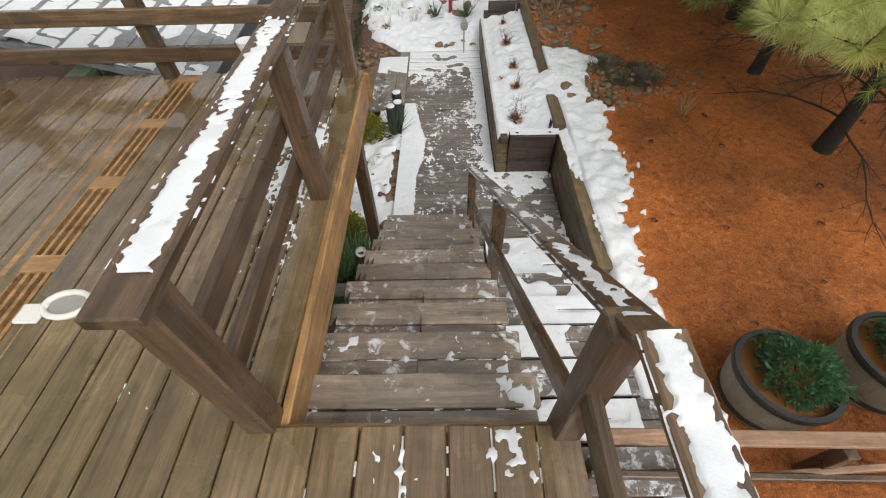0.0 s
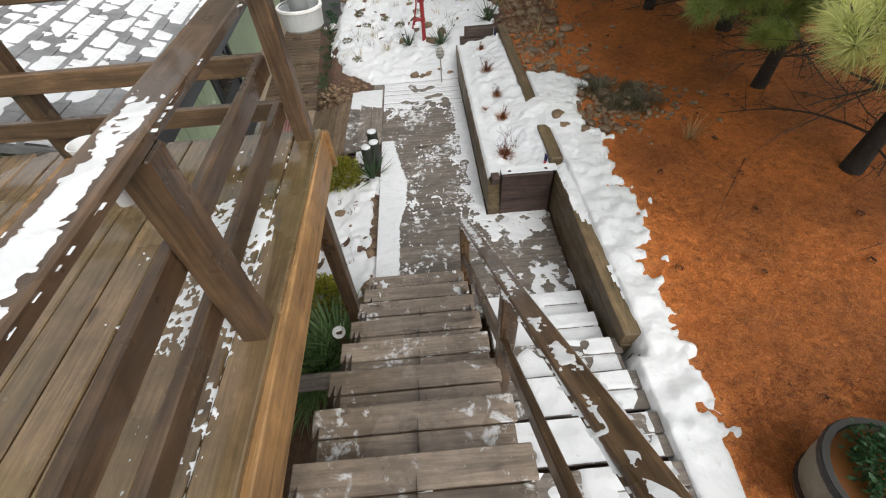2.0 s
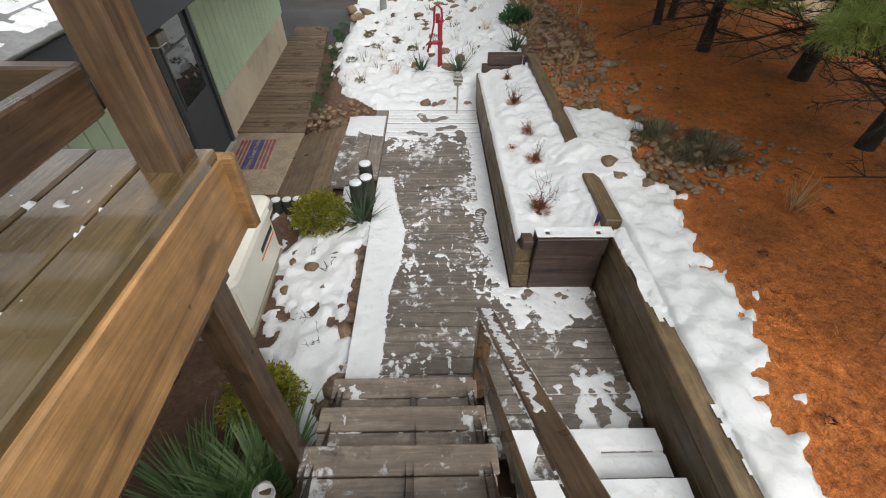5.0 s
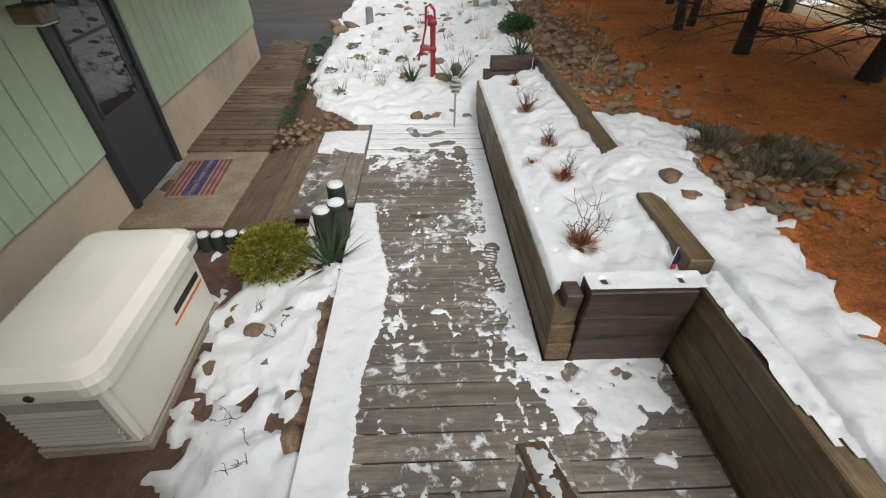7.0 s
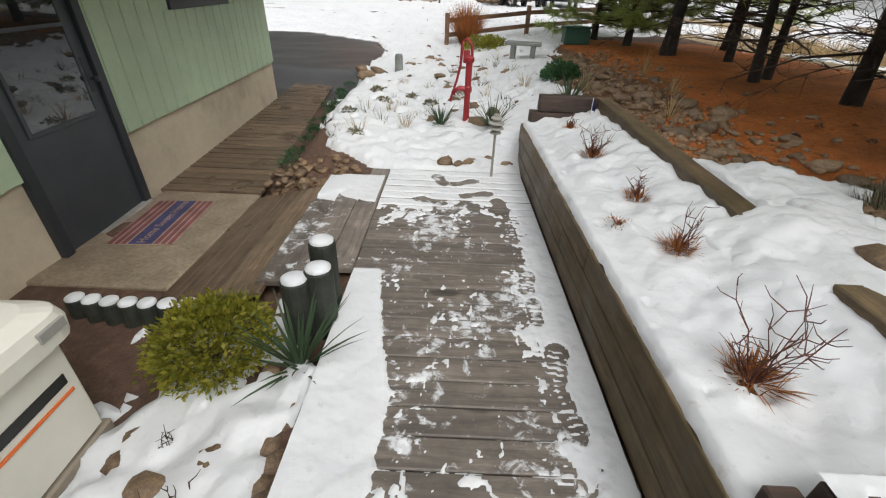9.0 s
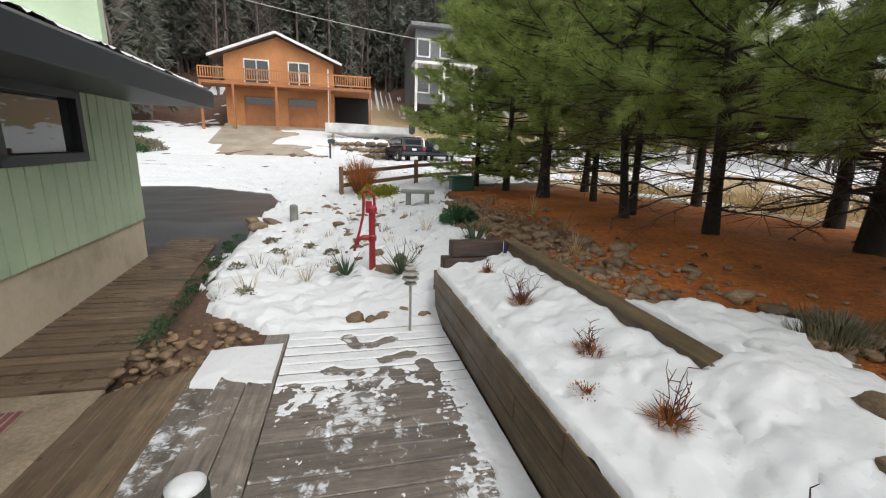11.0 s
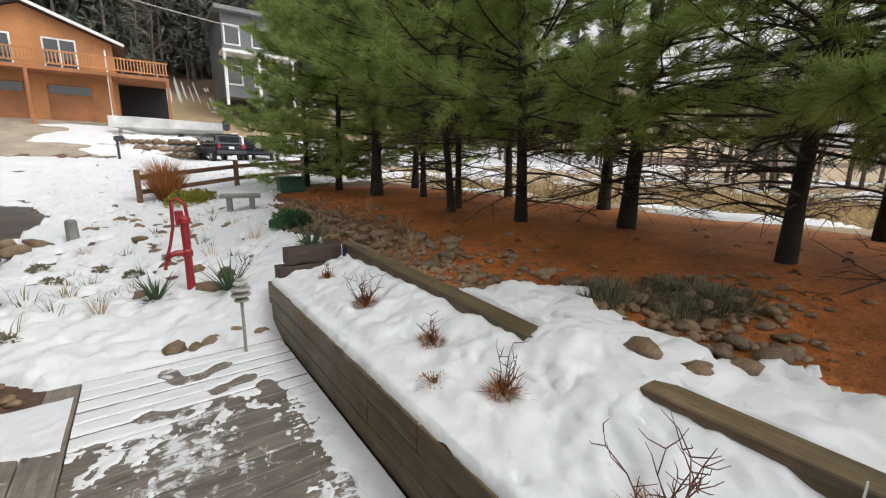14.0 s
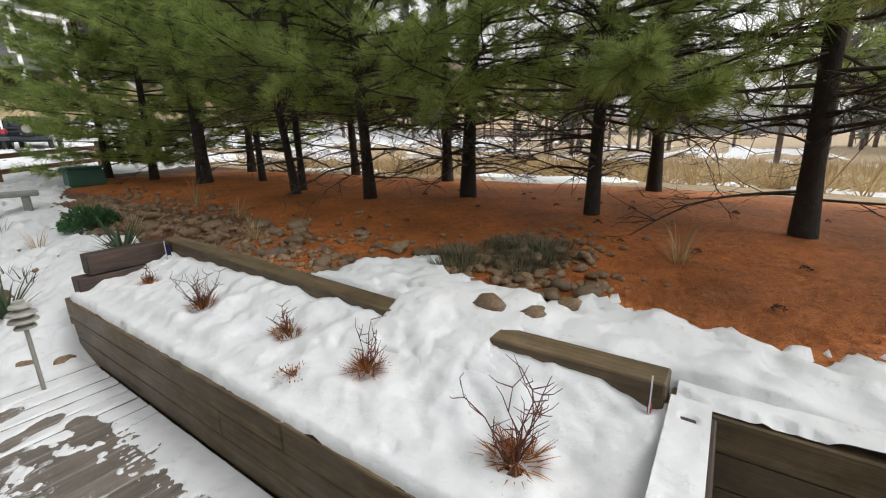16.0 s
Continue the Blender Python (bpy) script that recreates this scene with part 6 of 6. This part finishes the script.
# ---- far woods on the hill ----
q = np.random.RandomState(12)
places, axes = [], []
bare = Tubes()
for i in range(700):
    x, y = q.uniform(-55, 75), q.uniform(56, 104)
    if i > 430:
        x, y = q.uniform(-34, 34), q.uniform(60, 84)
    elif q.rand() < 0.15:
        x, y = q.uniform(-40, -14), q.uniform(36, 56)
    elif q.rand() < 0.2:
        x, y = q.uniform(28, 60), q.uniform(-25, 50)
    if 0.075 < x / y < 0.2 and 40 < y < 66:
        continue
    z = ground_z(x, y)
    if q.rand() < 0.48:
        hgt, r = q.uniform(9, 17) + (3 if i > 430 else 0), q.uniform(1.8, 3.2)
        bare.add([(x, y, z - 0.3), (x, y, z + hgt)], [0.2, 0.03], 5)
        for j in range(170):
            f = q.rand() ** 0.7 * 0.9 + 0.08
            a = q.rand() * 6.283
            rr = r * (1 - f) * (0.5 + 0.6 * q.rand()) + 0.2
            places.append((x + rr * math.cos(a), y + rr * math.sin(a), z + f * hgt))
            axes.append((math.cos(a), math.sin(a), -0.1))
    else:
        hgt = q.uniform(8, 14)
        bare.add([(x, y, z - 0.3), (x + q.uniform(-0.4, 0.4), y, z + hgt * 0.6), (x + q.uniform(-0.8, 0.8), y, z + hgt)], [0.16, 0.1, 0.02], 5)
        for j in range(26):
            h0 = hgt * q.uniform(0.3, 0.9)
            a, l = q.rand() * 6.283, q.uniform(1.0, 3.2)
            b = Vector((x, y, z + h0))
            e = b + Vector((math.cos(a) * l, math.sin(a) * l, l * q.uniform(0.5, 1.1)))
            bare.add([b, e], [0.045, 0.012], 3)
            for m_ in range(3):
                w = b.lerp(e, q.uniform(0.3, 0.9))
                bare.add([w, w + Vector((q.uniform(-1, 1), q.uniform(-1, 1), q.uniform(0.2, 1.2))) * 0.9], [0.02, 0.008], 3)
# the hill's haze is in the foliage and branch colours, not in the air
far = part("far_conifers", needle_mesh("far_conifers", places, axes, 5, 1.0, 0.32, 3, "hazywood"), "hazywood")
tagged(far, "distant conifers on the wooded hill, paled in colour for haze", "woods", kind="stuff")
tagged(part("far_bare_trees", bare.mesh("far_bare_trees"), "hazybare"), "distant leafless trees on the wooded hill, paled in colour for haze", "woods", kind="stuff")
# thicket beyond the pines
places, axes = [], []
for i in range(900):
    x, y = q.uniform(10, 26), q.uniform(-6, 22)
    z = ground_z(x, y)
    for j in range(6):
        places.append((x + q.uniform(-0.3, 0.3), y + q.uniform(-0.3, 0.3), z))
        axes.append((q.uniform(-0.3, 0.3), q.uniform(-0.3, 0.3), 1))
th = part("dry_thicket", needle_mesh("dry_thicket", places, axes, 5, 0.75, 0.03, 6, "drygrass"), "drygrass")
tagged(th, "dry tan grass and weeds beyond the pines", "grass", kind="stuff")

# ---- far house, vehicles and road side ----
HY = 46.8
house = thing("orange_house", "two-storey orange cedar house with a gabled front and balcony", "house", (0, 0, 0))
bm = bmesh.new()
front = [(-8.2, 3.6), (0.7, 3.6), (0.7, 9.45), (-3.9, 11.3), (-8.2, 9.6)]
ra, rb = [bm.verts.new((x, HY, z)) for x, z in front], [bm.verts.new((x, HY + 9, z)) for x, z in front]
bm.faces.new(ra), bm.faces.new(rb[::-1])
for i in range(5):
    bm.faces.new((ra[i], rb[i], rb[(i + 1) % 5], ra[(i + 1) % 5]))
part("wall", bm, "cedar", house)
for a, b in (((-9.3, 9.25), (-3.95, 11.42)), ((-3.95, 11.42), (1.45, 9.25))):
    bm = bmesh.new()
    q4 = [bm.verts.new((x, y, z)) for (x, z), y in ((a, HY - 0.6), (b, HY - 0.6), (b, HY + 9.5), (a, HY + 9.5))]
    q5 = [bm.verts.new(v.co + Vector((0, 0, 0.22))) for v in q4]
    bm.faces.new(q4[::-1]), bm.faces.new(q5)
    for i in range(4):
        bm.faces.new((q4[i], q4[(i + 1) % 4], q5[(i + 1) % 4], q5[i]))
    part("roof", bm, "shingle", house)
plank("trim", (-9.3, HY - 0.62, 9.35), (-3.95, HY - 0.62, 11.52), 0.05, 0.2, "white", house)
plank("trim", (-3.95, HY - 0.62, 11.52), (1.45, HY - 0.62, 9.35), 0.05, 0.2, "white", house)
for x0, x1 in ((-6.65, -4.6), (-3.1, -1.3)):
    w = part("patio_window", span_bm((x0, HY - 0.06, 7.35), (x1, HY + 0.02, 9.4), 0.01), "white", house, "white-framed patio window")
    mid = (x0 + x1) / 2
    for a, b in ((x0 + 0.1, mid - 0.05), (mid + 0.05, x1 - 0.1)):
        part("pane", span_bm((a, HY - 0.075, 7.45), (b, HY - 0.062, 9.28)), "glass", w)
for x0, x1 in ((-6.75, -4.3), (-3.2, -0.75)):
    g = part("garage_door", span_bm((x0, HY - 0.05, 3.8), (x1, HY + 0.02, 6.4), 0.01), "cedardark", house, "orange-brown garage door")
    part("pane", span_bm((x0 + 0.1, HY - 0.07, 5.75), (x1 - 0.1, HY - 0.052, 6.3)), "glass", g)
    for k in range(1, 4):
        part("panel_line", span_bm((x0, HY - 0.058, 3.8 + 0.6 * k), (x1, HY - 0.052, 3.83 + 0.6 * k)), "cedardark", g)
balc = thing("balcony", "orange wooden balcony across the far house", "balcony", (0, 0, 0))
part("floor", span_bm((-9.7, HY - 1.9, 7.0), (0.7, HY - 0.02, 7.25), 0.02), "cedardark", balc)
part("side_floor", span_bm((0.72, HY - 1.9, 7.0), (3.9, HY + 2.5, 7.25), 0.02), "cedardark", balc)
for z in (7.45, 8.25):
    plank("rail", (-9.7, HY - 1.85, z), (3.9, HY - 1.85, z), 0.06, 0.1, "cedar", balc)
bal = box_bm((0.07, 0.04, 0.8))
balme = bpy.data.meshes.new("baluster")
bal.to_mesh(balme), bal.free()
balme.materials.append(M["cedar"])
x = -9.7
while x < 3.9:
    part("baluster", balme, "cedar", balc, m=pose(x, HY - 1.85, 7.85))
    x += 0.19
for x in (-9.6, -7.2, -3.9, 0.4, 3.8):
    plank("post", (x, HY - 1.8, 3.2), (x, HY - 1.8, 7.0), 0.18, 0.18, "cedardark", balc)
# added black panel that stands in for shade below the side floor
part("undercroft", span_bm((0.75, HY + 2.2, 3.6), (3.9, HY + 2.4, 7.0)), "shadeblack", balc)
bm = bmesh.new()
v = [bm.verts.new(p) for p in ((-8.4, HY - 0.1, 3.98), (0.9, HY - 0.1, 3.98), (0.2, 36.8, 1.46), (-7.8, 36.8, 1.46))]
bm.faces.new(v[::-1])
bmesh.ops.recalc_face_normals(bm, faces=bm.faces)
far_drive = part("far_driveway", bm, "concrete", label="sloping concrete driveway half covered by snow")
tagged(far_drive, kind="structure")


def drive_z(x, y):
    return 1.46 + (y - 36.8) * (3.98 - 1.46) / (HY - 0.1 - 36.8)


snow_patch("driveway_snow", -7.0, 0.5, 37.0, 46.4, drive_z, lambda x, y: (x + 2.6) * 0.14 + 0.9 * fbm(x * 0.6, y, 0.35, 3, 2.0) - 0.05, 0.25, 0.04, label="patch of snow on a concrete driveway", sink=0.06)
pole = thing("flagpole", "tall thin pole beside the far driveway", "pole", (0.3, 45.0, 3.3))
part("shaft", lathe_bm([(0, 0), (0.07, 0), (0.05, 5.4), (0, 5.4)], 8), "white", pole)
lamp_post = thing("mailbox_post", "dark mailbox post beside the road", "mailbox", (0.55, 36.2, 1.25))
part("post", box_bm((0.12, 0.12, 1.2), (0, 0, 0.6), 0.01), "doortrim", lamp_post)
part("box", box_bm((0.5, 0.3, 0.3), (0.1, 0, 1.25), 0.05, 2), "doortrim", lamp_post)
for row in range(3):
    for i in range(10):
        stone(0.9 + 0.4 * i + 0.2 * (row % 2) + rng.uniform(-0.08, 0.08), 38.95 + 0.12 * row + rng.uniform(-0.1, 0.1), rng.uniform(0.24, 0.34), "far wall stones", "grey boulder in a low stone wall", 1.45 + 0.42 * row, 0.0)

grey_house = thing("grey_house", "tall slate-grey house with white trim on the hill", "house", (11.0, 54, 0))
part("wall", span_bm((-1.8, 0, 7.5), (4.5, 8, 15.2)), "greyhouse", grey_house)
part("roof", span_bm((-2.4, -0.8, 15.2), (4.9, 8.6, 15.6), 0.05), "shingle", grey_house)
part("porch_roof", span_bm((-2.2, -2.2, 11.2), (4.6, 0, 11.5), 0.04), "white", grey_house)
for x in (-2.0, 1.0, 4.2):
    part("porch_post", span_bm((x - 0.12, -2.1, 6.5), (x + 0.12, -1.86, 11.2)), "white", grey_house)
for x, z in ((-0.9, 12.3), (1.6, 12.3), (-0.9, 8.6), (1.6, 8.6)):
    w = part("window", span_bm((x - 0.75, -0.08, z), (x + 0.75, 0.02, z + 1.9), 0.02), "white", grey_house)
    part("pane", span_bm((x - 0.6, -0.1, z + 0.15), (x + 0.6, -0.082, z + 1.75)), "glass", w)


def suv(at, rz, label, seed, spare=False):
    t = thing("parked_car", label, "car", at, rz, group="parked cars")
    bm = box_bm((1.8, 4.3, 0.62), (0, 0, 0.72), 0.12, 3)
    part("body", bm, "carpaint", t)
    bm = box_bm((1.66, 2.9, 0.72), (0, -0.55, 1.34), 0.10, 2)
    for v in bm.verts:
        if v.co.z > 1.4:
            v.co.x *= 0.86
            v.co.y = -0.55 + (v.co.y + 0.55) * 0.9
    part("cabin", bm, "carpaint", t)
    part("rear_window", span_bm((-0.6, -1.99, 1.16), (0.6, -1.90, 1.56), 0.02), "glass", t)
    for s in (-1, 1):
        part("side_window", span_bm((s * 0.79, -1.75, 1.14), (s * 0.83, 0.6, 1.54), 0.01), "glass", t)
        part("tail_light", span_bm((s * 0.72 - 0.08, -2.17, 0.8), (s * 0.72 + 0.08, -2.1, 1.05), 0.02), "red", t)
        for y in (-1.35, 1.35):
            w = part("wheel", lathe_bm([(0.18, -0.11), (0.34, -0.1), (0.36, -0.05), (0.36, 0.05), (0.34, 0.1), (0.18, 0.11)], 18), "rubber", t, m=pose(s * 0.83, y, 0.36, 0, 90, 0))
            part("rim", lathe_bm([(0, -0.1), (0.2, -0.1), (0.2, 0.1), (0, 0.1)], 12), "metal", w)
    part("bumper", span_bm((-0.88, -2.24, 0.48), (0.88, -2.1, 0.68), 0.03), "doortrim", t)
    part("number_plate", span_bm((-0.16, -2.19, 0.78), (0.16, -2.165, 0.92)), "white", t)
    if spare:
        w = part("spare_wheel", lathe_bm([(0, -0.1), (0.34, -0.1), (0.36, 0), (0.34, 0.1), (0, 0.1)], 18), "rubber", t, m=pose(0.15, -2.26, 1.05, 90, 0, 0))
        part("rim", lathe_bm([(0, -0.12), (0.2, -0.12), (0.2, 0.12), (0, 0.12)], 12), "metal", w)
    return t


suv((5.75, 37.6, 1.29), 12, "dark blue sport utility car seen from behind", 1)
suv((8.7, 38.6, 1.32), -22, "black off-road car with a spare wheel", 2, True)

boat = thing("boat_on_trailer", "white motor boat on a road trailer", "boat", (3.4, 42.6, 2.72), rz=-6)
bm = bmesh.new()
secs = []
for k in range(9):
    f = k / 8
    w = 0.95 * (1 - max(0, (f - 0.55) / 0.45) ** 2)
    keel = 0.55 * max(0, (f - 0.6) / 0.4) ** 2
    secs.append([bm.verts.new((3.4 - 6.8 * f, s * w * q7, z)) for s, q7, z in ((-1, 1, 1.25 + 0.25 * f), (-1, 0.8, 0.75), (0, 0, 0.35 + keel), (1, 0.8, 0.75), (1, 1, 1.25 + 0.25 * f))])
for a, b in zip(secs, secs[1:]):
    for i in range(4):
        bm.faces.new((a[i], a[i + 1], b[i + 1], b[i]))
    bm.faces.new((a[4], a[0], b[0], b[4]))
bm.faces.new(secs[0])
part("hull", bm, "white", boat)
part("trailer_frame", span_bm((-3.2, -0.4, 0.2), (3.9, 0.4, 0.34), 0.02), "metal", boat)
for s in (-0.85, 0.85):
    part("wheel", lathe_bm([(0, -0.1), (0.3, -0.1), (0.32, 0), (0.3, 0.1), (0, 0.1)], 16), "rubber", boat, m=pose(0.8, s, 0.1, 90, 0, 0))
outb = part("outboard", box_bm((0.5, 0.45, 0.8), (3.7, 0, 1.2), 0.1, 2), "doortrim", boat)

wire = Tubes()
a, b = Vector((-14, 40, 13.5)), Vector((26, 44, 11.0))
wire.add([a.lerp(b, k / 24) + Vector((0, 0, -1.2 * 4 * (k / 24) * (1 - k / 24))) for k in range(25)], [0.035] * 25, 5)
w = part("overhead_cable", wire.mesh("overhead_cable"), "grill", label="pale overhead cable across the road")
tagged(w, category="cable")
for i in range(16):
    x, y = -14 + rng.uniform(-3, 4.5), 37.5 + rng.uniform(-1, 6)
    plant("snowy_shrub", leaf_ball("snowy_shrub", rng.uniform(0.4, 0.9), 500, 0.16, 400 + i, "juniper" if i % 2 else "sage", 0.7), (x, y, ground_z(x, y)), "round shrub beside the far driveway", "shrub", "far shrubs")
